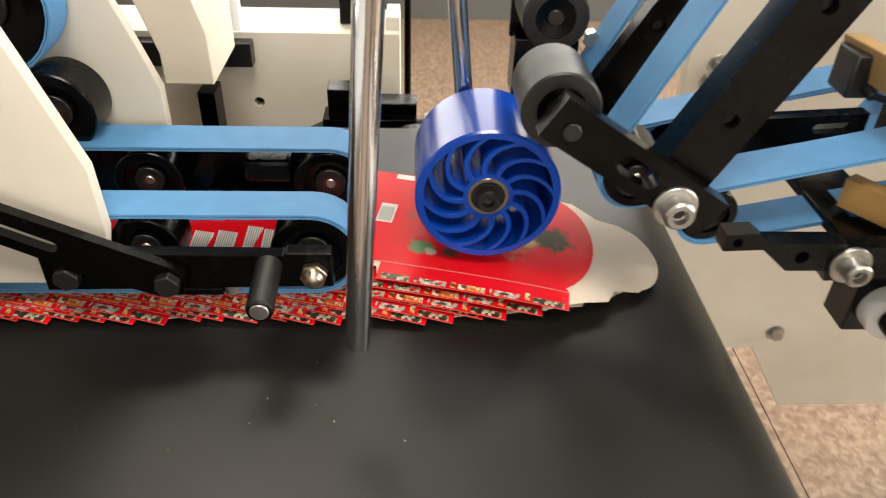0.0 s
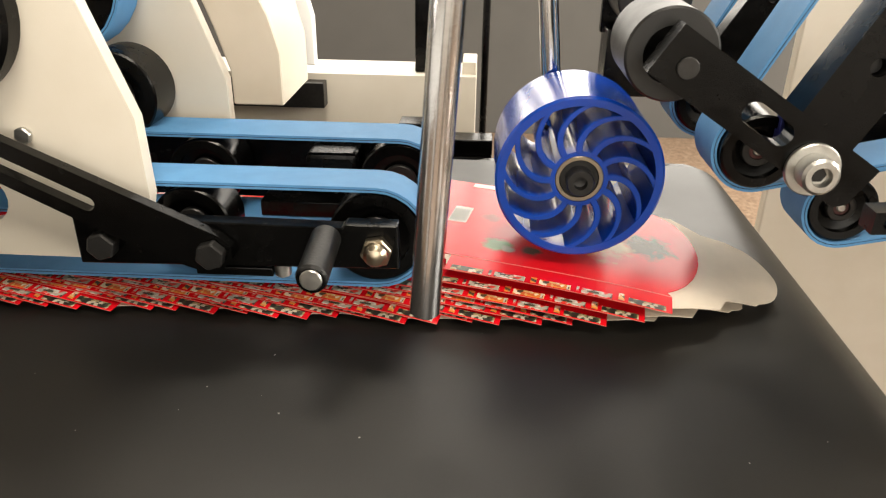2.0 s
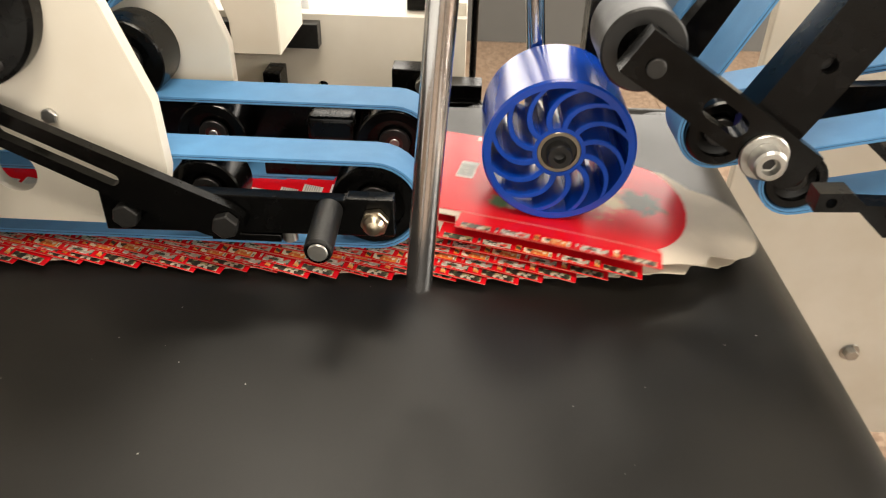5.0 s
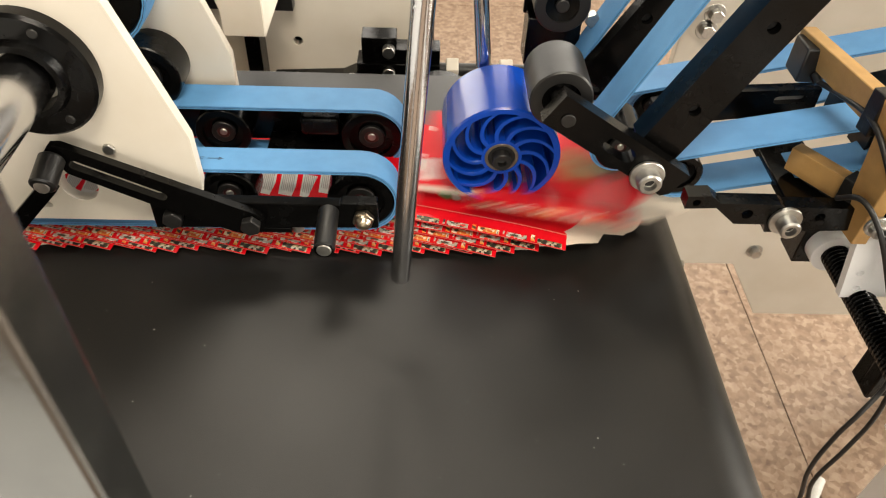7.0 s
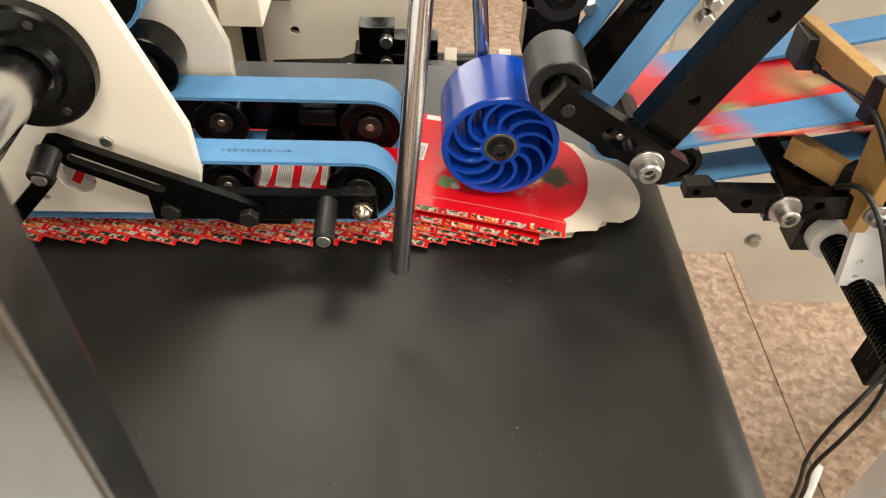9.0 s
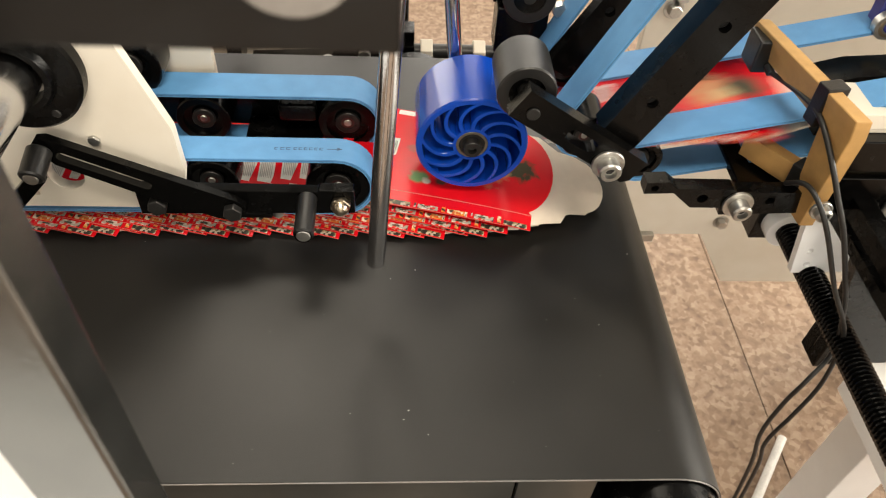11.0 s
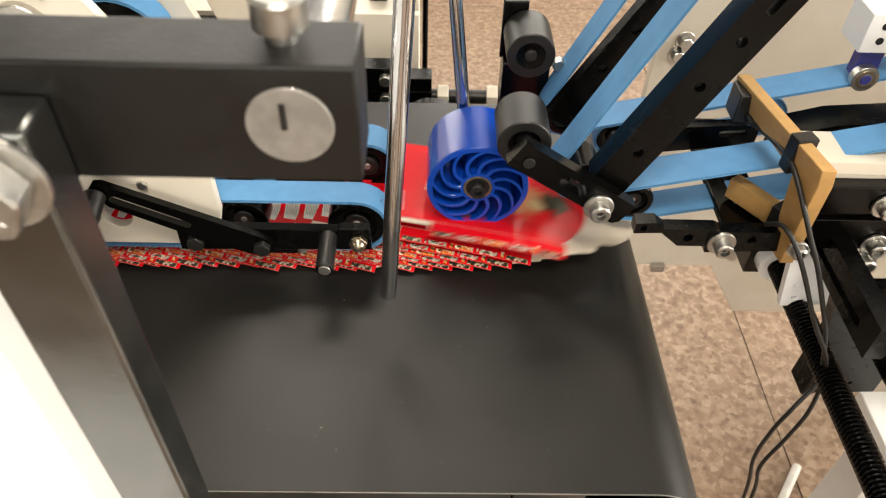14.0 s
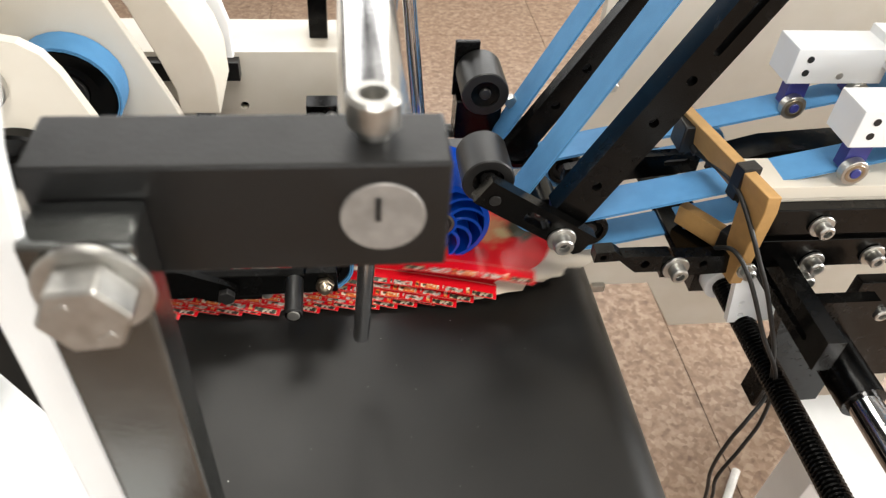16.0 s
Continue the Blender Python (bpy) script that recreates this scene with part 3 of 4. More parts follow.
def wheel():
    ob = thing("finned_roller", "glossy blue plastic wheel with curved fins and a steel bearing", "wheel", at=(WX, WY0, WZ))
    d = WY1 - WY0
    part("rim", lathe([(WR - 0.0048, 0), (WR - 0.0012, 0), (WR, 0.0012), (WR, d - 0.001), (WR - 0.0008, d), (WR - 0.0048, d)], (WX, WY0, WZ), (0, 1, 0), 96), WHEEL_BLUE, ob)
    part("hub", lathe([(0.0122, 0), (0.0146, 0), (0.0146, d), (0.0122, d)], (WX, WY0 + 0.001, WZ), (0, 1, 0), 48), WHEEL_BLUE, ob)
    for k in range(12):
        a = 2 * math.pi * k / 12 + 0.2
        b = bmesh.new()
        rows = []
        for i in range(13):
            s = i / 12
            r = 0.0141 + s * (WR - 0.0045 - 0.0141)
            t = a + 0.12 * s - 0.78 * s ** 1.7
            # a fin of even thickness that sweeps back towards the rim
            h = (0.0017 + 0.0005 * s ** 3) / r * (1 + 0.25 * s)
            rows.append([b.verts.new((WX + r * math.cos(t + q), y, WZ + r * math.sin(t + q))) for q, y in ((-h * 0.75, WY0 + 0.0006), (h * 0.75, WY0 + 0.0006), (h, WY0 + 0.0012), (h, WY1 - 0.002), (-h, WY1 - 0.002), (-h, WY0 + 0.0012))])
        for i in range(12):
            for j in range(6):
                b.faces.new((rows[i][j], rows[i + 1][j], rows[i + 1][(j + 1) % 6], rows[i][(j + 1) % 6]))
        part("fin", b, WHEEL_BLUE, ob)
    bearing = part("bearing", ring((WX, WY0 + 0.001, WZ), (WX, WY0 + 0.009, WZ), 0.0123, 0.0100), NICKEL, ob, "steel bearing ring")
    part("seal", ring((WX, WY0 + 0.002, WZ), (WX, WY0 + 0.008, WZ), 0.0100, 0.0050), DARK_STEEL, bearing, "dark bearing seal")
    part("bore", lathe([(0.0034, 0), (0.0064, 0), (0.0070, 0.001), (0.0070, 0.016), (0, 0.016), (0, 0.006), (0.0034, 0.005)], (WX, WY0 - 0.006, WZ), (0, 1, 0), 20), DARK_STEEL, ob, "dark axle screw")
    holder = thing("wheel_holder", "polished round rod holding the blue wheel", "rod", "round steel rods", (0.0150, 0.438, 0.86))
    part("rod", cyl((0.0210, 0.4390, 0.850), (-0.0180, 0.4390, 1.210), 0.0056, 0.001, 32), CHROME, holder)
    part("axle", cyl((WX, 0.4320, WZ), (WX, 0.4480, WZ), 0.0062), DARK_STEEL, holder)
    part("clamp", box((0.012, 0.4325, 0.853), (0.034, 0.4460, 0.877), 0.001), BLACK, holder)
    return ob


WHEEL = wheel()


# ---- infeed belts ----
NOSE, LOW = (0.1065, 0.8905, 0.0190), (0.1600, 0.8565, 0.0185)


def infeed():
    upper = [NOSE, (0.80, 1.0660, 0.03), (0.435, 1.53, 0.03)]
    for y0, y1 in ((0.3590, 0.3895), (0.4480, 0.4785)):
        belt("infeed_belt", "light blue flat belt running down to a nose roller", "infeed belts", upper, y0, y1)
        belt("infeed_belt", "darker blue lower carrying belt under the cards", "infeed belts", [LOW, (0.2900, 0.8850, 0.0185)], y0 + 0.012, y1 + 0.012)
        pulley("nose_roller", "black nose roller inside a blue belt", NOSE[0], NOSE[1], NOSE[2] - 0.0012, y0 - 0.004, y1, "infeed rollers")
        pulley("nose_roller", "black nose roller inside the lower blue belt", LOW[0], LOW[1], LOW[2] - 0.0012, y0 + 0.013, y1 + 0.012, "infeed rollers")
    arm = thing("support_bar", "thick black diagonal arm bar with drilled holes", "machine arm", "infeed arms", (0.12, 0.33, 0.9))
    d = Vector((0.4700, 0.8830))
    n = Vector((d.y, -d.x))
    c0, w = Vector((0.1242, 0.9027)), 0.0148
    pts = [c0 - n * w, c0 + n * w, c0 + d * 0.72 + n * w, c0 + d * 0.72 - n * w]
    holes = [circle(*(c0 + d * s), 0.0040) for s in (0.036, 0.101, 0.140)]
    holes.append(slot(tuple(c0 + d * 0.165), tuple(c0 + d * 0.225), 0.0032))
    part("bar", plate([tuple(p) for p in pts], 0.3370, 0.3575, holes), BLACK, arm)
    part("foot_block", box((0.112, 0.3520, 0.892), (0.126, 0.3585, 0.908), 0.0006), NAVY, arm, "blue plastic pad under the arm")
    for s in (0.036, 0.101):
        part("set_screw", cyl((*(c0 + d * s).to_tuple()[:1], 0.3430, (c0 + d * s).y), (*(c0 + d * s).to_tuple()[:1], 0.3560, (c0 + d * s).y), 0.0039, 0.0004, 16), DARK_STEEL, arm, "sunk dark set screw")
    rear = thing("support_bar", "black diagonal arm bar behind the blue belt", "machine arm", "infeed arms", (0.12, 0.42, 0.9))
    c1, d = Vector((0.0950, 0.9000)), Vector((0.5060, 0.8625))
    n = Vector((d.y, -d.x))
    pts = [c1 - n * 0.011, c1 + n * 0.011, c1 + d * 0.74 + n * 0.011, c1 + d * 0.74 - n * 0.011]
    part("bar", plate([tuple(p) for p in pts], 0.4250, 0.4370, [circle(*(c1 + d * s), 0.004) for s in (0.06, 0.10)]), BLACK, rear)
    for s in (0.06, 0.10):
        part("set_screw", cyl(((c1 + d * s).x, 0.4300, (c1 + d * s).y), ((c1 + d * s).x, 0.4360, (c1 + d * s).y), 0.0039, 0.0004, 16), DARK_STEEL, rear, "sunk dark set screw")

    br = thing("roller_bracket", "black slotted bracket bar with a large socket screw", "bracket", at=(0.09, 0.32, 0.915))
    a, b = Vector((0.0489, 0.9431)), Vector((0.1385, 0.8850))
    t = (b - a).normalized()
    m = Vector((-t.y, t.x)) * 0.0115
    pts = [a + m, a - m, b - m * 1.0 - t * 0.004, b - m * 0.6, b + m]
    part("bar", plate([tuple(p) for p in pts], 0.3220, 0.3335, [slot(tuple(a + t * 0.047), tuple(a + t * 0.062), 0.0052)]), BLACK, br)
    part("pin", cyl((0.0585, 0.3220, 0.9355), (0.0585, 0.3205, 0.9355), 0.0045, 0.0003), DARK_STEEL, br)
    cap_screw(br, 0.1160, 0.3220, 0.8950)
    roller = thing("guide_roller", "dark grey rubber guide roller with a black hub", "roller", "guide rollers", (0.0575, 0.345, 0.937))
    part("tyre", lathe([(0.0125, 0), (0.0193, 0), (0.0203, 0.001), (0.0203, 0.040), (0.0193, 0.041), (0.0125, 0.041)], (0.0568, 0.3420, 0.9365), (0, 1, 0), 44), GREY_ROLLER, roller)
    part("hub", lathe([(0.0070, 0.004), (0.0125, 0.002), (0.0125, 0.040), (0.0070, 0.040)], (0.0568, 0.3420, 0.9365), (0, 1, 0), 36), BLACK, roller)
    part("shaft", cyl((0.0568, 0.3325, 0.9365), (0.0568, 0.3860, 0.9365), 0.0060), DARK_STEEL, roller)
    roller = thing("guide_roller", "dark grey rubber guide roller in a black rear holder", "roller", "guide rollers", (0.0700, 0.450, 0.945))
    part("tyre", lathe([(0.0125, 0), (0.0195, 0), (0.0205, 0.001), (0.0205, 0.042), (0.0195, 0.043), (0.0125, 0.043)], (0.0700, 0.4500, 0.9470), (0, 1, 0), 44), GREY_ROLLER, roller)
    part("hub", lathe([(0.0050, 0.003), (0.0125, 0.002), (0.0125, 0.040), (0.0050, 0.040)], (0.0700, 0.4500, 0.9470), (0, 1, 0), 36), BLACK, roller)
    part("axle", cyl((0.0700, 0.4500, 0.9470), (0.0700, 0.5000, 0.9470), 0.0050), DARK_STEEL, roller)
    hold = thing("roller_holder", "black bracket holding the rear guide roller", "bracket", at=(0.08, 0.5, 0.9))
    part("block", box((0.050, 0.475, 0.885), (0.092, 0.500, 0.925), 0.001), BLACK, hold)
    part("link", box((0.048, 0.4935, 0.920), (0.070, 0.4985, 0.974), 0.001), BLACK, hold)
    hex_bolt(hold, 0.098, 0.475, 0.928, 0.006, 0.008, STEEL)

    bar = thing("lower_bracket", "black stepped bracket bar under the belts with socket screws", "bracket", at=(0.2, 0.32, 0.86))
    pts = [(0.1500, 0.8640), (0.1500, 0.8745), (0.1660, 0.8755), (0.1740, 0.8690), (0.2160, 0.8690), (0.2200, 0.8665), (0.2740, 0.8670), (0.2760, 0.8470), (0.2120, 0.8440), (0.2100, 0.8510), (0.1880, 0.8510), (0.1720, 0.8650)]
    part("bar", plate(pts, 0.3180, 0.3300, [circle(0.1570, 0.8695, 0.0028), circle(0.1950, 0.8600, 0.0040), circle(0.2470, 0.8585, 0.0036)]), BLACK, bar)
    cap_screw(bar, 0.2225, 0.3180, 0.8560, 0.0072, 0.010)
    part("tie", box((0.2300, 0.3300, 0.8500), (0.2700, 0.4900, 0.8570), 0.001), BLACK, bar)
    bar.location.y += 0.0070
    rb = thing("rear_bracket", "black slotted bracket bar between the belts", "bracket", at=(0.2, 0.44, 0.88))
    part("bar", plate([(0.149, 0.8600), (0.149, 0.8780), (0.200, 0.8900), (0.276, 0.8950), (0.276, 0.8740), (0.200, 0.8640)], 0.4330, 0.4430, [slot((0.2450, 0.8840), (0.2640, 0.8855), 0.0034)]), BLACK, rb)
    part("slide", plate(slot((0.2430, 0.8838), (0.2660, 0.8856), 0.0050), 0.4390, 0.4435), STEEL, rb, "pale steel slide behind the slot")
    part("tie", box((0.150, 0.436, 0.850), (0.170, 0.4400, 0.8640), 0.0005), BLACK, rb)
    bed = thing("bed_plate", "black machined bed plate between the belts", "machine plate", at=(0.5, 0.41, 0.9))
    part("plate", plate([(0.290, 0.8700), (0.290, 0.8960), (0.330, 0.9080), (0.420, 0.9150), (1.2, 0.9150), (1.2, 0.8700)], 0.4150, 0.4450, [circle(0.352, 0.8980, 0.0045)]), BLACK, bed)
    part("plate", plate([(0.300, 0.8640), (0.300, 0.8860), (1.2, 0.8960), (1.2, 0.8640)], 0.3890, 0.4150), GREY_ROLLER, bed)
    return bar


infeed()


# ---- sensor holders, cables, lead screw ----
def tube(points, r, seg=10):
    """A round cable through the points, smoothed."""
    pts = [Vector(p) for p in points]
    line = []
    for i in range(len(pts) - 1):
        p0, p1, p2, p3 = pts[max(i - 1, 0)], pts[i], pts[i + 1], pts[min(i + 2, len(pts) - 1)]
        for k in range(6):
            u = k / 6
            line.append(0.5 * ((2 * p1) + (p2 - p0) * u + (2 * p0 - 5 * p1 + 4 * p2 - p3) * u * u + (3 * p1 - p0 - 3 * p2 + p3) * u ** 3))
    line.append(pts[-1])
    b = bmesh.new()
    rows = []
    q, last = None, None
    for i, p in enumerate(line):
        t = (line[min(i + 1, len(line) - 1)] - line[max(i - 1, 0)]).normalized()
        # carry the ring along without a twist
        q = t.to_track_quat("Z", "Y").to_matrix() if q is None else last.rotation_difference(t).to_matrix() @ q
        last = t
        rows.append([b.verts.new(p + q @ Vector((r * math.cos(2 * math.pi * k / seg), r * math.sin(2 * math.pi * k / seg), 0))) for k in range(seg)])
    for i in range(len(rows) - 1):
        for k in range(seg):
            b.faces.new((rows[i][k], rows[i][(k + 1) % seg], rows[i + 1][(k + 1) % seg], rows[i + 1][k]))
    b.faces.new(rows[0])
    b.faces.new(rows[-1])
    return b


def sensors():
    ob = thing("sensor_bracket", "tan resin board bracket with a black sensor head", "bracket", "sensor brackets", (0.265, 0.32, 0.87))
    b = bmesh.new()
    # the board stands in a plane along the depth, with a leg down at its near end
    pts = [(0.300, 0.950), (0.300, 0.935), (0.318, 0.840), (0.336, 0.842), (0.330, 0.925), (0.425, 0.931), (0.425, 0.950)]
    lo = [b.verts.new((-0.0055, y, z)) for y, z in pts]
    hi = [b.verts.new((0.0055, y, z)) for y, z in pts]
    b.faces.new(lo)
    b.faces.new(hi)
    for i in range(len(pts)):
        j = (i + 1) % len(pts)
        b.faces.new((lo[i], lo[j], hi[j], hi[i]))
    bmesh.ops.recalc_face_normals(b, faces=b.faces[:])
    bevel(b, 0.0006, 1)
    for v in b.verts:
        # turned a little and leaning outwards below
        v.co.x += 0.2640 - (v.co.y - 0.306) * 0.19 + (0.948 - v.co.z) * 0.16
    part("board", b, TAN, ob)
    head = part("sensor_head", box((0.2330, 0.3990, 0.9200), (0.2520, 0.4220, 0.9460), 0.0015), BLACK_SATIN, ob, "black sensor head")
    part("gland", cyl((0.2440, 0.3990, 0.9270), (0.2455, 0.3920, 0.9240), 0.0032), BLACK_SATIN, head)
    part("clip", box((0.2520, 0.3320, 0.9220), (0.2690, 0.3440, 0.9520), 0.001, pose(0, 0, 0, 0, 0, 11)), BLACK_SATIN, ob, "black strap clip")
    cap_screw(ob, 0.2730, 0.3060, 0.8690, 0.0058, 0.006, 0.0080)
    low = thing("sensor_bracket", "tan resin board bracket below the belts", "bracket", "sensor brackets", (0.255, 0.35, 0.86))
    part("board", box((0.2513, 0.3345, 0.8610), (0.2623, 0.3845, 0.8800), 0.0006, pose(0, 0, 0, 0, 0, 35)), TAN, low)
    part("clip", box((0.2620, 0.3330, 0.8590), (0.2770, 0.3450, 0.8830), 0.001, pose(0, 0, 0, 0, 0, 35)), BLACK_SATIN, low)

    c = thing("sensor_cable", "thin black cable hanging from the sensor head", "cable", "sensor cables", (0.232, 0.4, 0.926))
    part("sheath", tube([(0.2455, 0.3935, 0.9245), (0.2495, 0.3780, 0.9270), (0.2530, 0.3450, 0.9330), (0.2555, 0.3250, 0.9300), (0.2620, 0.3040, 0.9120), (0.2720, 0.2950, 0.8900), (0.2840, 0.2880, 0.8660), (0.3020, 0.2850, 0.8270), (0.3200, 0.2830, 0.7850), (0.3310, 0.2780, 0.7350), (0.3140, 0.2650, 0.7110), (0.3080, 0.2650, 0.6750), (0.3070, 0.2650, 0.6220), (0.3220, 0.2650, 0.5430), (0.3500, 0.2700, 0.3000), (0.3600, 0.2800, 0.0030)], 0.0020), CABLE, c, smooth=50)
    c = thing("sensor_cable", "thin black cable hanging beside its twin", "cable", "sensor cables", (0.26, 0.33, 0.87))
    part("sheath", tube([(0.2550, 0.3300, 0.8720), (0.2600, 0.3120, 0.8850), (0.2720, 0.2930, 0.8680), (0.3020, 0.2840, 0.8080), (0.3300, 0.2780, 0.7570), (0.3380, 0.2740, 0.6960), (0.3300, 0.2700, 0.6500), (0.3220, 0.2690, 0.5980), (0.3350, 0.2700, 0.5330), (0.3600, 0.2750, 0.3000), (0.3750, 0.2900, 0.0030)], 0.0020), CABLE, c, smooth=50)

    for x, y in ((0.3460, 0.4480), (0.3520, 0.3500)):
        s = thing("hold_down_block", "white hold-down block with small ball bearings", "machine block", "hold-down blocks", (x, y, 0.95))
        part("block", box((x - 0.006, y, 0.958), (x + 0.085, y + 0.036, 0.992), 0.001), WHITE, s)
        for k in (0, 1):
            part("hole", cyl((x + 0.008, y + 0.001, 0.969 + 0.013 * k), (x + 0.008, y - 0.0006, 0.969 + 0.013 * k), 0.0032, 0.0001), DARK_STEEL, s, "dark screw hole")
        part("hole", cyl((x + 0.042, y + 0.001, 0.966), (x + 0.042, y - 0.0006, 0.966), 0.0032, 0.0001), STEEL, s)
        for k in (0, 1):
            cx = x + 0.010 + 0.056 * k
            cz = 0.9345 + 0.235 * 0.056 * k
            part("fork", box((cx - 0.008, y + 0.006, cz - 0.002), (cx + 0.012, y + 0.018, 0.960), 0.0006), NAVY, s, "navy bearing fork")
            be = part("bearing", ring((cx, y - 0.003, cz), (cx, y + 0.005, cz), 0.0115, 0.0045), STEEL, s, "small steel ball bearing")
            part("seal", ring((cx, y - 0.0034, cz), (cx, y - 0.002, cz), 0.0085, 0.0060, 0.0002), NICKEL, be)
            part("pin", cyl((cx, y - 0.0045, cz), (cx, y + 0.016, cz), 0.0045), NAVY, be)
    rail = thing("hold_down_rail", "white rail above the belts carrying the hold-down blocks", "rail", at=(0.6, 0.42, 1.0))
    part("rail", box((0.425, 0.350, 0.975), (1.20, 0.484, 1.000), 0.001), WHITE, rail)
    part("support", box((1.15, 0.40, 0.0), (1.20, 0.45, 0.98), 0.001), WHITE, rail)


sensors()


def right_frame():
    ob = thing("rail_assembly", "black rails and plate with zinc socket screws under the infeed", "machine frame", at=(0.5, 0.34, 0.8))
    for z, h in ((0.8785, 0.0275), (0.8400, 0.0320)):
        part("rail", box((0.292, 0.3360, z), (1.2, 0.3480, z + h), 0.0008, pose(0, 0, 0)), BLACK, ob)
    part("guide", box((0.285, 0.349, 0.9080), (1.2, 0.390, 0.9200), 0.0006), CREAM, ob, "pale guide strip")
    part("back_strip", box((0.300, 0.3500, 0.8280), (1.2, 0.3560, 0.9075), 0.0006), CREAM, ob)
    part("lower_plate", box((0.4145, 0.3300, 0.680), (1.2, 0.3420, 0.8215), 0.001), BLACK, ob)
    for x, z in ((0.3460, 0.8890), (0.3550, 0.8470), (0.3540, 0.8290), (0.4100, 0.8530), (0.4510, 0.7800)):
        cap_screw(ob, x, 0.3355, z, 0.0070, 0.009, 0.0110)
    part("slot_bar", plate([(0.0, 0.0), (0.034, 0.0), (0.034, 0.130), (0.0, 0.130)], 0, 0.016, [slot((0.014, 0.022), (0.014, 0.105), 0.0036)]), BLACK, ob).matrix_local = Matrix.Translation(-Vector((0.5, 0.34, 0.8))) @ Matrix.Translation((0.3180, 0.3680, 0.8190)) @ Matrix(((0, 1, 0, 0), (0, 0, -1, 0), (1, 0, 0, 0), (0, 0, 0, 1)))
    part("clamp", plate([(0.331, 0.701), (0.344, 0.683), (0.411, 0.686), (0.411, 0.830), (0.320, 0.830), (0.332, 0.775)], 0.3000, 0.3120, [circle(0.383, 0.700, 0.0022)]), BLACK, ob)
    part("ear", box((0.331, 0.286, 0.700), (0.343, 0.300, 0.752), 0.0015), BLACK, ob)
    part("shaft", cyl((0.3890, 0.250, 0.7680), (0.3890, -0.60, 0.7680), 0.0145, 0.001, 32), CHROME, ob, "polished round guide shaft")
    part("collar", ring((0.3890, 0.300, 0.7680), (0.3890, 0.238, 0.7680), 0.0200, 0.0145), BLACK, ob)
    part("foot", box((0.375, -0.62, 0.0), (0.41, -0.58, 0.79), 0.002), BLACK, ob)
    part("foot", box((1.10, 0.32, 0.0), (1.16, 0.37, 0.70), 0.002), BLACK, ob)

    sc = thing("lead_screw", "black threaded lead screw with a white bush", "screw", at=(0.335, 0.2, 0.745))
    b = bmesh.new()
    y0, y1, pitch, r0, r1 = -0.60, 0.420, 0.0040, 0.0095, 0.0120
    seg, rows = 16, []
    count = int((y1 - y0) / pitch * 4)
    for i in range(count + 1):
        row = []
        for k in range(seg):
            a = 2 * math.pi * k / seg
            ph = (i / 4 + k / seg) % 1.0
            r = r1 if ph < 0.5 else r0
            y = y0 + (y1 - y0) * i / count
            row.append(b.verts.new((0.3350 + r * math.cos(a), y, 0.7460 + r * math.sin(a))))
        rows.append(row)
    for i in range(count):
        for k in range(seg):
            b.faces.new((rows[i][k], rows[i][(k + 1) % seg], rows[i + 1][(k + 1) % seg], rows[i + 1][k]))
    b.faces.new(rows[0])
    b.faces.new(rows[-1])
    part("thread", b, BLACK, sc, smooth=25)
    part("bush", ring((0.3350, 0.405, 0.7460), (0.3350, 0.420, 0.7460), 0.0200, 0.0115), WHITE, sc, "white plastic bush")
    part("housing", box((0.310, 0.420, 0.722), (0.350, 0.450, 0.780), 0.001), BLACK, sc)
    part("foot", box((0.31, -0.62, 0.0), (0.36, -0.59, 0.765), 0.002), BLACK, sc)
    wb = thing("mounting_block", "white drilled mounting block above the lead screw", "machine block", at=(0.325, 0.35, 0.76))
    part("block", plate([(0.3100, 0.7530), (0.3580, 0.7550), (0.3480, 0.8270), (0.2970, 0.8270)], 0.3455, 0.3530, [circle(0.3160, 0.7810, 0.0030), circle(0.3200, 0.7640, 0.0030)]), WHITE, wb)
    part("pad", box((0.300, 0.346, 0.8270), (0.350, 0.360, 0.8320), 0.0005), STEEL, wb)
    wb.location += Vector((0.0060, 0.0060, -0.004))


right_frame()


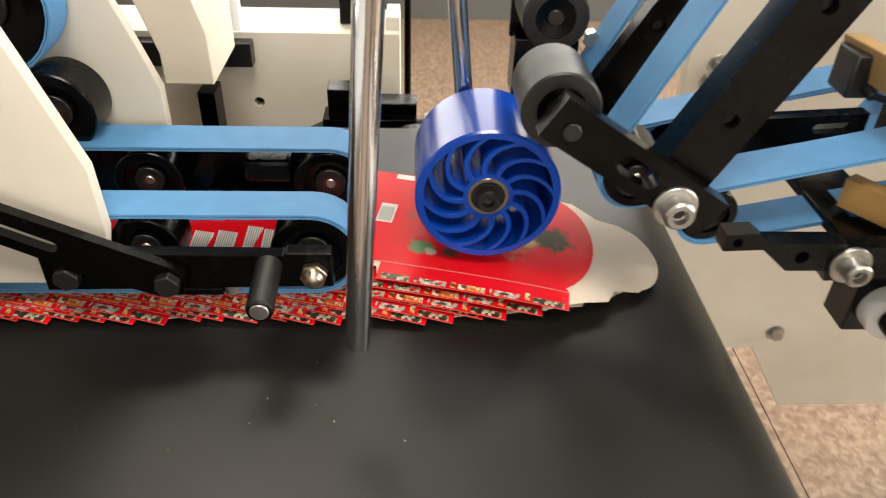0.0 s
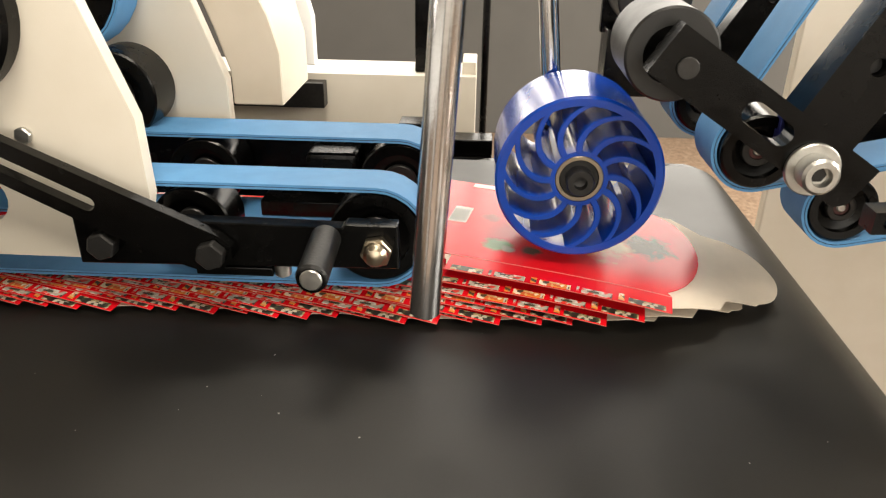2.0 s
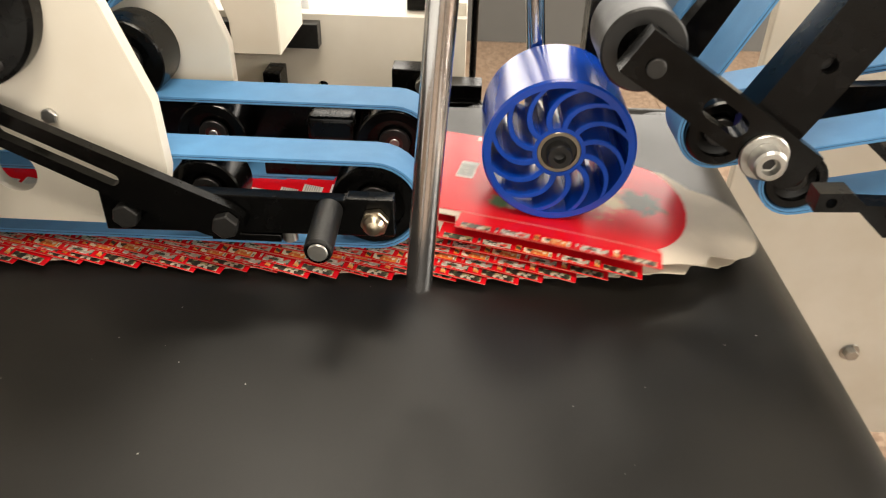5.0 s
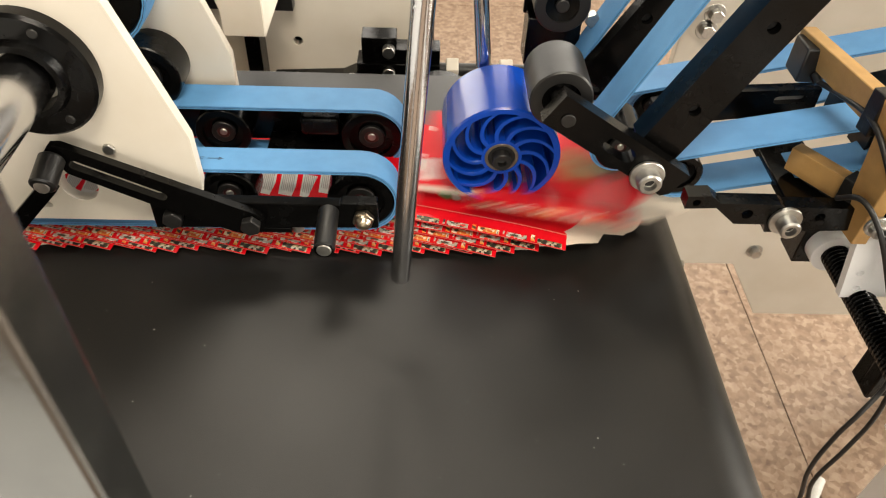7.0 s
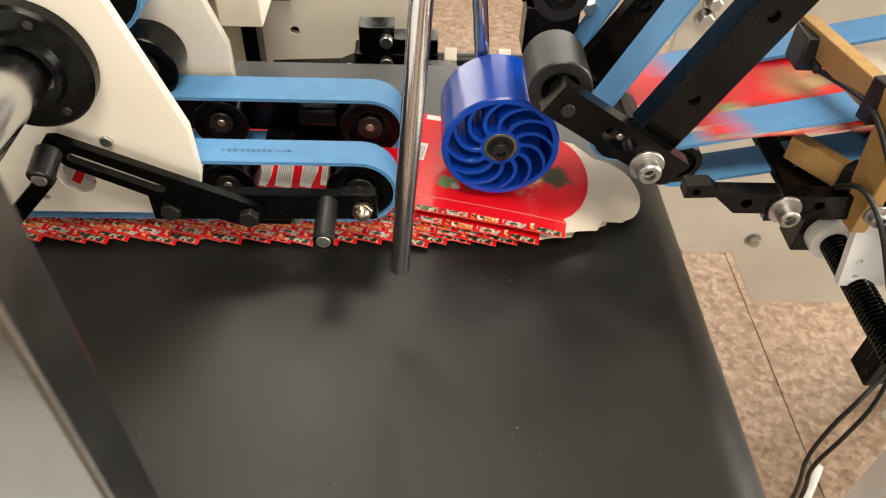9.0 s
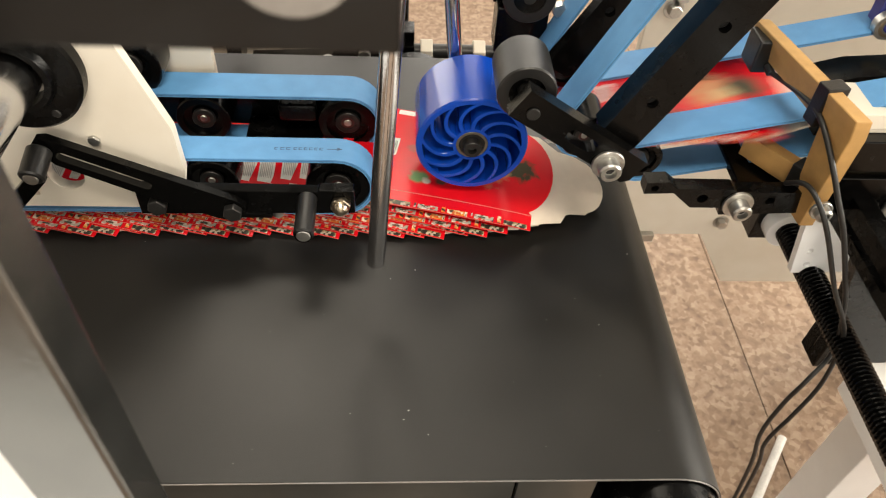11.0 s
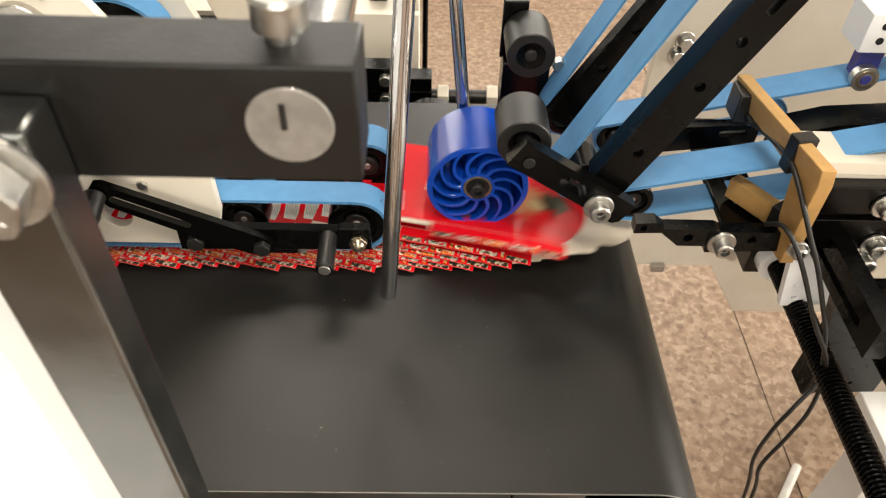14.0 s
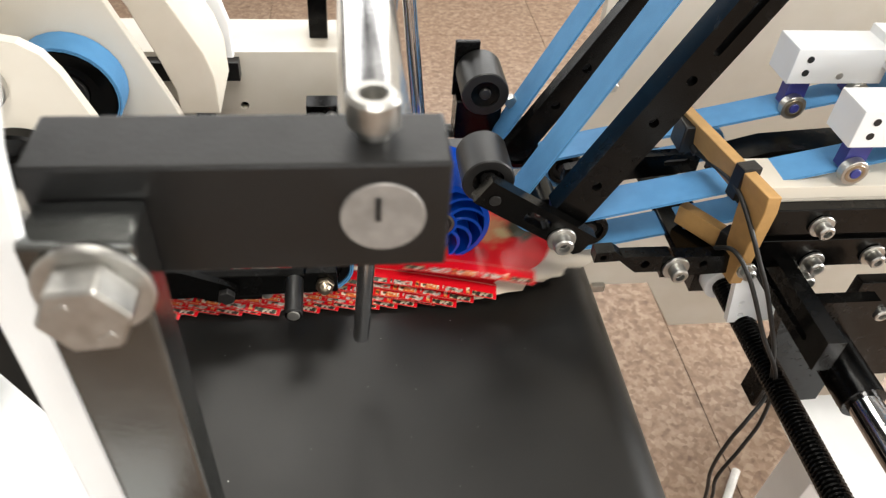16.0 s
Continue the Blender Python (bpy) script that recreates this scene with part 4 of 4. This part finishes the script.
def machine_sides():
    ob = thing("machine_side_frame", "large cream machine side frame with a stepped lower edge", "machine frame", at=(1.0, 0.74, 0.0))
    pts = [(0.2700, 0.4030), (0.4500, 0.4030), (0.5190, 0.2900), (2.2, 0.2900), (2.2, 1.60), (0.2700, 1.60)]
    part("plate", plate(pts, 0.738, 0.752, r=0.0015), CREAM, ob)
    part("rib", box((0.42, 0.722, 0.985), (2.2, 0.738, 1.05), 0.001), CREAM, ob)
    for x, z in ((0.474, 0.432), (0.304, 0.806), (0.299, 0.787)):
        hex_bolt(ob, x, 0.738, z, 0.0085, 0.010, STEEL, 0.0125)
    part("foot", box((0.9, 0.70, 0.0), (1.0, 0.79, 0.29), 0.002), CREAM, ob)
    part("foot", box((2.0, 0.70, 0.0), (2.1, 0.79, 0.29), 0.002), CREAM, ob)
    part("hinge", box((0.350, 0.728, 0.396), (0.372, 0.738, 0.410), 0.001), STEEL, ob)

    rear = thing("rear_cabinet", "cream rear machine cabinet with a drilled front panel", "machine frame", at=(-0.3, 0.8, 0.0))
    part("panel", plate([(-0.95, 0.10), (-0.0290, 0.10), (-0.0290, 0.8360), (-0.95, 0.8360)], 0.731, 0.742, [circle(-0.1750, 0.7620, 0.0055)]), CREAM, rear)
    part("cabinet", box((-0.95, 0.754, 0.10), (-0.0290, 0.835, 0.8280), 0.002), CREAM, rear)
    part("inner", box((-0.94, 0.742, 0.10), (-0.0320, 0.754, 0.815), 0), BLACK, rear)
    part("post", box((-0.0920, 0.780, 0.829), (-0.0690, 0.812, 1.60), 0.001), BLACK, rear, "black square post")
    part("end_lug", box((-0.0430, 0.756, 0.8280), (-0.0290, 0.800, 0.8450), 0.001), CREAM, rear)
    part("slot_strip", box((-0.30, 0.7150, 0.8060), (-0.1740, 0.7312, 0.8300), 0.0006), DARK_STEEL, rear)
    part("foot", box((-0.9, 0.755, 0.0), (-0.8, 0.83, 0.10), 0.002), BLACK, rear)
    part("foot", box((-0.15, 0.755, 0.0), (-0.05, 0.83, 0.10), 0.002), BLACK, rear)
    part("bracket", box((-0.2290, 0.700, 0.7190), (-0.2120, 0.731, 0.7850), 0.001), BLACK, rear)
    part("pipe", cyl((-0.0210, 0.735, 0.10), (-0.0210, 0.735, 1.25), 0.0035), BLACK, rear)

    cl = thing("rear_clamp", "black clamp blocks on a cross rod with pale hexagon nuts", "clamp", at=(-0.05, 0.64, 0.78))
    part("lower_block", box((-0.100, 0.6420, 0.7720), (-0.012, 0.672, 0.7900), 0.001), BLACK, cl)
    part("upper_block", box((-0.0945, 0.6460, 0.7905), (-0.058, 0.670, 0.8180), 0.001), BLACK, cl)
    part("cross_bar", box((-0.060, 0.6480, 0.7905), (-0.012, 0.672, 0.8040), 0.001), BLACK, cl)
    part("rod", cyl((-0.012, 0.655, 0.7770), (0.160, 0.655, 0.7770), 0.0085), DARK_STEEL, cl)
    for x in (-0.005, 0.053):
        nut = plate(hexagon(0.655, 0.777, 0.0150, 0.5), x, x + 0.013)
        bmesh.ops.transform(nut, matrix=Matrix(((0, 1, 0, 0), (1, 0, 0, 0), (0, 0, 1, 0), (0, 0, 0, 1))), verts=nut.verts)
        part("nut", nut, CREAM, cl, "pale hexagon nut")
    for z in (0.781, 0.806):
        part("bolt", cyl((-0.066, 0.646, z), (-0.066, 0.636, z), 0.0065), STEEL, cl)
    part("stud", cyl((-0.1050, 0.6320, 0.7640), (-0.1050, 0.6320, 0.7820), 0.0065, 0.0015), STEEL, cl, "pale steel stud")
    part("strap", plate([(-0.190, 0.7640), (-0.120, 0.7640), (-0.094, 0.7700), (-0.084, 0.7720), (-0.098, 0.7800), (-0.116, 0.7715), (-0.190, 0.7675)], 0.6430, 0.6650), BLACK, cl)
    part("stand", box((-0.095, 0.655, 0.0045), (-0.06, 0.69, 0.772), 0.001), BLACK, cl)

    cl.location.z -= 0.0045
    tbl = thing("feeder_table", "plain black feeder table at the head of the infeed", "table", at=(1.6, 0.42, 0.0))
    part("top", box((1.22, 0.25, 0.955), (1.72, 0.62, 0.975), 0.002), BLACK, tbl)
    for x in (1.25, 1.69):
        for y in (0.28, 0.59):
            part("leg", box((x - 0.02, y - 0.02, 0.0), (x + 0.02, y + 0.02, 0.955), 0.002), BLACK, tbl)


machine_sides()


def floor_things():
    fr = thing("white_floor_frame", "white painted low frame standing on the floor", "machine frame", at=(0.57, 0.1, 0.0))
    part("rail", box((0.530, -0.60, 0.440), (0.640, 0.430, 0.500), 0.002), WHITE, fr)
    part("post", box((0.560, -0.58, 0.0), (0.620, -0.52, 0.440), 0.002), WHITE, fr)
    part("post", box((0.560, 0.36, 0.0), (0.620, 0.42, 0.440), 0.002), WHITE, fr)
    p = thing("plastic_pipe", "short pale plastic pipe lying on the tiles", "pipe", at=(0.6, 0.48, 0.0))
    part("pipe", ring((0.690, 0.598, 0.008), (0.540, 0.398, 0.008), 0.0080, 0.0062), LABEL, p)
    sp = part("dust_specks", specks(), LABEL, None)
    tagged(sp, "tiny pale dust specks on the black belt", "dust", kind="stuff")
    return sp


def specks():
    chance = random.Random(11)
    b = bmesh.new()
    for k in range(60):
        x, y, r = chance.uniform(-0.45, 0.50), chance.uniform(0.145, 0.34), chance.choice((0.00016, 0.0002, 0.00025, 0.0004))
        a0 = chance.uniform(0, 3)
        b.faces.new([b.verts.new((x + r * math.cos(a0 + i * 1.257) * chance.uniform(0.7, 1.6), y + r * math.sin(a0 + i * 1.257), CONV_Z + 0.0002)) for i in range(5)])
    return b


DUST = floor_things()

# ---- bracket close to the camera ----
def near_bracket():
    ob = thing("front_bracket", "black square bracket bar on an upright with a big hexagon bolt", "bracket", at=(-0.1, 0.03, 0.0))
    part("bar", box((-0.1105, 0.0215, 1.1650), (-0.0280, 0.0400, 1.1930), 0.0008), SATIN_BAR, ob)
    part("upright", box((-0.1090, 0.0080, 0.0), (-0.0880, 0.0212, 1.1860), 0.0012), UPRIGHT, ob, "black oxide steel upright")
    b = part("big_bolt", plate(hexagon(-0.0970, 1.1755, 0.0090, 0.1), -0.0015, 0.0060, r=0.0007), STEEL, ob, "large zinc hexagon bolt")
    part("washer", ring((-0.0970, 0.0080, 1.1755), (-0.0970, 0.0060, 1.1755), 0.0112, 0.004), STEEL, b)
    for x, z, turn in ((-0.1003, 1.1792, -25), (-0.0938, 1.1716, -25)):
        part("head_mark", box((x - 0.0017, -0.0017, z - 0.0008), (x + 0.0017, -0.0012, z + 0.0008), 0.0002, pose(0, 0, 0, 0, turn, 0)), STEEL, b, "raised mark on the bolt head")
    part("clamp_screw", lathe([(0, 0.0), (0.0034, 0.0), (0.0034, 0.0030), (0.0056, 0.0030), (0.0056, 0.0088), (0.0048, 0.0096), (0.0030, 0.0096), (0.0028, 0.0050), (0, 0.0050)], (-0.0435, 0.0320, 1.1930), (0, 0, 1), 28), STEEL, ob, "bright socket clamp screw")
    part("end_cap", cyl((-0.0420, 0.0216, 1.1795), (-0.0420, 0.0209, 1.1795), 0.0089, 0.0002, 40), SHAFT_END, ob, "dull turned end of the cross shaft")
    part("mark", box((-0.0437, 0.0204, 1.1790), (-0.0424, 0.0214, 1.1850), 0.0001), DARK_STEEL, ob)


near_bracket()


def white_guard():
    ob = thing("white_guard", "white sheet metal guard beside the black upright", "machine guard", at=(-0.3, 0.1, 0.0))
    tray = bmesh.new()
    pts = [(-0.152, -0.14), (-0.152, 0.096), (-0.178, 0.129), (-0.218, 0.170), (-0.265, 0.212), (-0.305, 0.245), (-0.40, 0.262), (-0.50, 0.262), (-0.50, -0.14)]
    lo = [tray.verts.new((x, y, 0.880)) for x, y in pts]
    hi = [tray.verts.new((x, y, 0.900)) for x, y in pts]
    tray.faces.new(lo)
    tray.faces.new(hi)
    for i in range(len(pts)):
        j = (i + 1) % len(pts)
        tray.faces.new((lo[i], lo[j], hi[j], hi[i]))
    bmesh.ops.recalc_face_normals(tray, faces=tray.faces[:])
    part("cover", bevel(tray, 0.002), WHITE, ob, "white cover sheet with a rounded corner")
    part("seam", box((-0.330, 0.0945, 0.8998), (-0.155, 0.0957, 0.9004), 0, Matrix.Translation((-0.2, 0.09, 0)) @ pose(0, 0, 0, 0, 0, -39) @ Matrix.Translation((0.2, -0.09, 0))), FRAME_GREY, ob, "thin grey joint line")
    part("post", box((-0.50, 0.02, 0.0), (-0.44, 0.08, 0.882), 0.002), WHITE, ob)
    part("post", box((-0.20, -0.12, 0.0), (-0.16, -0.08, 0.882), 0.002), WHITE, ob)
    strip = [(-0.1190, 0.898), (-0.1095, 0.898), (-0.1095, 1.17), (-0.1050, 1.205), (-0.0980, 1.232), (-0.0930, 1.30), (-0.1700, 1.30), (-0.1500, 1.20), (-0.1220, 1.182), (-0.1190, 1.165)]
    part("strip", plate(strip, 0.0100, 0.0125, r=0.0008), WHITE, ob, "upright white strip")


white_guard()


# ---- printed cards ----
ANGLE = -11.0          # how far a landed card is turned
CORNER = (0.0900, 0.3325)
PERCH = 0.0100         # how high a new card lies on the pile before it is pressed down
STEP = 0.0168          # how far the pile moves on with each new card
LANDINGS = [0.45, 1.10, 1.72, 2.63, 3.34, 4.30, 5.00, 5.66, 6.34, 7.06, 7.64, 8.59, 9.24, 9.95, 10.60, 11.22, 12.05, 12.74, 13.34, 14.05, 14.68, 15.30, 16.05]


def rise(u):
    """How high the card lies above the conveyor, by its distance from the front tip."""
    u = max(0.0, u)
    return 0.0012 + 0.0160 * (1 - math.exp(-u / 0.050)) + 0.030 * u


TIP = 0.0560


def sheet(outline, lift, thick=0.00035, cells=0.012):
    """A bent piece of card from its outline in the card's own plane."""
    b = bmesh.new()
    vs = [b.verts.new((u, v, 0)) for u, v in outline]
    b.faces.new(vs)
    lo, hi = min(u for u, v in outline), max(u for u, v in outline)
    k = math.ceil(lo / cells) * cells
    while k < hi - 1e-5:
        if k > lo + 1e-5:
            bmesh.ops.bisect_plane(b, geom=b.verts[:] + b.edges[:] + b.faces[:], plane_co=(k, 0, 0), plane_no=(1, 0, 0))
        k += cells
    up = bmesh.ops.extrude_face_region(b, geom=b.faces[:])
    bmesh.ops.translate(b, vec=(0, 0, thick), verts=[v for v in up["geom"] if isinstance(v, bmesh.types.BMVert)])
    for v in b.verts:
        v.co.z += rise(TIP - v.co.x) + lift
    return b


def smooth_arc(cx, cy, rx, ry, a0, a1, n):
    return [(cx + rx * math.cos(radians(a0 + (a1 - a0) * k / n)), cy + ry * math.sin(radians(a0 + (a1 - a0) * k / n))) for k in range(n + 1)]


def card():
    ob = thing("printed_card", "red printed folded card with a cream tongue, lying shingled", "card", "stream of printed cards")
    left = -0.165
    board = [(left, 0.012), (-0.118, 0.012), (-0.116, 0.004), (-0.004, 0.004)] + [(0.010, 0.012), (0.024, 0.018), (0.028, 0.030), (0.044, 0.036)] + smooth_arc(0.033, 0.069, 0.026, 0.034, -60, 66, 12) + [(0.032, 0.104), (0.018, 0.104), (0.000, 0.117), (left, 0.117)]
    part("board", sheet(board, 0.0), CARD, ob, "cream uncoated card tongue")
    panel = [(left, 0.017), (0.000, 0.017)] + smooth_arc(-0.020, 0.066, 0.035, 0.053, -60, 72, 12) + [(-0.030, 0.120), (left, 0.120)]
    part("panel", sheet(panel, 0.0005), PRINTED, ob, "glossy red printed panel")
    part("crease", sheet([(-0.118, 0.0162), (0.000, 0.0162), (0.000, 0.0170), (-0.118, 0.0170)], 0.0008, 0.0002), PALE_RED, ob, "pale crease line")
    part("flap", sheet([(-0.116, 0.0), (0.000, 0.0), (0.000, 0.0160), (-0.116, 0.0160)], 0.0006), RED, ob, "red side flap with small pictures")
    part("edge", sheet([(-0.116, -0.0002), (0.000, -0.0002), (0.000, 0.0001), (-0.116, 0.0001)], 0.0006, 0.0003), PALE_RED, ob, "pale cut edge")
    for u0, u1, v0, v1, mat in ((-0.0215, -0.0030, 0.0007, 0.0056, PHOTO), (-0.0265, -0.0235, 0.0010, 0.0080, AMBER), (-0.0450, -0.0295, 0.0007, 0.0056, PACK), (-0.0420, -0.0350, 0.0024, 0.0044, PHOTO), (-0.0475, -0.0462, 0.0010, 0.0060, PACK), (-0.0665, -0.0505, 0.0007, 0.0056, AMBER), (-0.0525, -0.0512, 0.0007, 0.0054, PACK),
                                (-0.0710, -0.0680, 0.0010, 0.0064, AMBER), (-0.0900, -0.0740, 0.0007, 0.0056, PACK), (-0.0870, -0.0800, 0.0026, 0.0046, PHOTO), (-0.0930, -0.0915, 0.0010, 0.0060, PACK), (-0.1130, -0.0960, 0.0007, 0.0056, PHOTO)):
        part("picture", sheet([(u0, v0), (u1, v0), (u1, v1), (u0, v1)], 0.00096 + (0.0001 if u1 - u0 < 0.0085 else 0), 0.00008), mat, ob)
    part("barcode", sheet([(-0.1290, 0.0580), (-0.1180, 0.0580), (-0.1180, 0.0800), (-0.1290, 0.0800)], 0.00088, 0.00008), LABEL, ob, "white bar label")
    for k in range(7):
        part("bar", sheet([(-0.1280 + 0.0013 * k, 0.0600), (-0.1280 + 0.0013 * k + 0.0006, 0.0600), (-0.1280 + 0.0013 * k + 0.0006, 0.0760), (-0.1280 + 0.0013 * k, 0.0760)], 0.0010, 0.00005), DARK_PRINT, ob)
    def slanted(u0, u1, v0, v1):
        return [(left + u - 0.20 * (v - 0.024), v) for u, v in ((u0, v0), (u1, v0), (u1, v1), (u0, v1))]

    part("end_label", sheet(slanted(0.0062, 0.0192, 0.0240, 0.0500), 0.00088, 0.00008), LABEL, ob, "white printed end label")
    for k in range(7):
        part("bar", sheet(slanted(0.0076 + 0.0015 * k, 0.0083 + 0.0015 * k, 0.0290, 0.0500), 0.0010, 0.00005), STONE_PRINT, ob)
    part("corner_label", sheet([(-0.1260, 0.1130), (-0.1110, 0.1130), (-0.1110, 0.1190), (-0.1260, 0.1190)], 0.00088, 0.00008), LABEL, ob)
    return ob


CARD_THING = card()
LAND = pose(CORNER[0], CORNER[1], CONV_Z + PERCH, 0, 0, ANGLE)


def travelled(t):
    """How far the pile has moved on by a time: a step with every card that lands."""
    s = 0.0
    for k in LANDINGS:
        s += STEP * min(1.0, max(0.0, (t - k + 0.08) / 0.42))
    return s


FLY = -0.02             # a card touches down a little before the pile moves on


def flight(dt):
    """Where a card is before it lands, dt seconds ahead: shift along x, height, slope and turn."""
    table = ((0.0, 0.0, 0.0, 0.0, ANGLE), (0.05, 0.030, 0.010, 4.0, ANGLE), (0.12, 0.085, 0.034, 10.0, -9.0), (0.20, 0.155, 0.061, 13.0, -6.0), (0.30, 0.245, 0.085, 13.4, -3.0), (0.40, 0.345, 0.1085, 13.4, -2.0), (0.60, 0.560, 0.159, 13.4, -2.0), (0.75, 0.72, 0.178, 4.0, -2.0), (1.30, 1.330, 0.166, 0.0, 0.0))
    for p, q in zip(table, table[1:]):
        if dt <= q[0]:
            f = (dt - p[0]) / (q[0] - p[0])
            return [a + (b - a) * f for a, b in zip(p[1:], q[1:])]
    return list(table[-1][1:])


MIDDLE = Vector((-0.060, 0.060, 0.018))


def settled(x, y, age, wobble):
    """A card on the pile that has moved on by age steps: its front edge sinks as others press on it."""
    f = 1 - math.exp(-age / 1.6)
    hinge = Vector((0.0, 0.105, 0.0))
    m = pose(x + wobble[0], y + wobble[1] + 0.0075 * f, CONV_Z + PERCH - (PERCH + 0.0068) * f, 0, 0, ANGLE + wobble[2])
    return m @ Matrix.Translation(hinge) @ pose(0, 0, 0, 2.3 * f, 0, 0) @ Matrix.Translation(-hinge)


def card_pose(t, landing, wait, wobble):
    landing += FLY
    if t >= landing:
        gone = travelled(t) - travelled(landing)
        return settled(CORNER[0] - gone, CORNER[1], gone / STEP, wobble)
    dx, dz, slope, turn = flight(landing - t)
    mid = LAND @ MIDDLE
    # it comes in along the belts, then swings towards the front
    k = min(1.0, (landing - t) / 0.2)
    if landing - t > 1.3:
        dz += wait
    m = pose(mid.x + dx + wobble[0], mid.y + wobble[1] + 0.012 * k, mid.z + dz, 0, -slope, turn)
    return m @ Matrix.Translation(-MIDDLE)


def card_rows():
    """All the cards: those already in the pile and those that fly in."""
    chance = random.Random(5)
    out = []
    for i in range(34):
        first = -STEP * (i + 0.9)
        w = (chance.uniform(-0.0025, 0.0025), chance.uniform(-0.0022, 0.0022), chance.uniform(-0.8, 0.8))
        times = [0.0]
        for k in LANDINGS:
            times += [k - 0.08, k + 0.34]
        times = sorted({min(16.0, max(0.0, round(t, 3))) for t in times} | {16.0})
        out.append([(t, settled(CORNER[0] + first - travelled(t), CORNER[1], i + 0.9 + travelled(t) / STEP, w)) for t in times])
    for n, land in enumerate(LANDINGS):
        w = (chance.uniform(-0.002, 0.002), chance.uniform(-0.0022, 0.0022), chance.uniform(-0.8, 0.8))
        times = {0.0, 16.0}
        for d in (1.6, 1.3, 0.75, 0.6, 0.5, 0.4, 0.3, 0.2, 0.12, 0.05, 0.0):
            times.add(land + FLY - d)
        for k in LANDINGS:
            if k > land:
                times |= {k - 0.08, k + 0.34}
        times.add(land + 0.34)
        times = sorted({round(t, 3) for t in times if 0.0 <= t <= 16.0})
        out.append([(t, card_pose(t, land, 0.0022 * (len(LANDINGS) - n), w)) for t in times])
    return out


def belt_print():
    """Dark marks and an arrow printed on the front press belt; each runs with the belt round its nose."""
    belt_ob = PRESS_BELT
    out = []
    marks = [(-0.048 + 0.0043 * k, 0.0030 if k % 3 else 0.0022) for k in range(3)] + [(-0.034 + 0.0038 * k, 0.0026) for k in range(6)]
    for d, w in marks:
        b = bmesh.new()
        for x0, x1, y0, y1 in ((0, w, 0.0, 0.0007), (0, w, 0.0022, 0.0029), (0, 0.0006, 0.0, 0.0029)):
            b.faces.new([b.verts.new(q) for q in ((x0, y0, 0), (x1, y0, 0), (x1, y1, 0), (x0, y1, 0))])
        out.append((d, b))
    b = bmesh.new()
    b.faces.new([b.verts.new(q) for q in ((0, 0.0010, 0), (0.0075, 0.0010, 0), (0.0075, 0.0018, 0), (0, 0.0018, 0))])
    b.faces.new([b.verts.new(q) for q in ((0.0075, -0.0004, 0), (0.0115, 0.0014, 0), (0.0075, 0.0032, 0))])
    out.append((-0.0095, b))
    rows = []
    for d, b in out:
        me = bpy.data.meshes.new("belt_mark")
        b.to_mesh(me)
        b.free()
        me.materials.append(INK)
        ob = new("belt_mark", me)
        ob.parent = belt_ob
        rows.append((ob, d))
    return rows


def on_belt(x):
    """A pose on the outside of the front press belt, by the place it would have if the top run went on for ever."""
    cx, cz, r = -0.0740, 0.8400, 0.0253 + 0.0022 + 0.0002
    if x <= cx:
        return pose(x, 0.3640, cz + r)
    a = min((x - cx) / r, math.pi)
    over = x - cx - r * math.pi
    if over > 0:
        return pose(cx - over, 0.3640, cz - r, 0, 180, 0)
    return pose(cx + r * math.sin(a), 0.3640, cz + r * math.cos(a), 0, math.degrees(a), 0)


def motions():
    away = Matrix.Translation(-PRESS_BELT.location)
    for ob, d in belt_print():
        walk(ob, [(t / 2, away @ on_belt(-0.139 + d + travelled(t / 2) - travelled(8.0))) for t in range(33)])
    walk(DUST, [(t / 2, pose(-travelled(t / 2), 0, 0)) for t in range(33)])
    rows = card_rows()
    cards = [CARD_THING] + [copy_thing(CARD_THING, r[0][1]) for r in rows[1:]]
    for i, r in enumerate(rows):
        walk(cards[i], r)
    # the blue wheel rolls on the pile
    times = [0.0]
    for k in LANDINGS:
        times += [k - 0.08, k + 0.34]
    times = sorted({min(16.0, max(0.0, round(t, 3))) for t in times} | {16.0})
    walk(WHEEL, [(t, pose(WX, WY0, WZ, 0, math.degrees(travelled(t) / WR), 0)) for t in times])


motions()
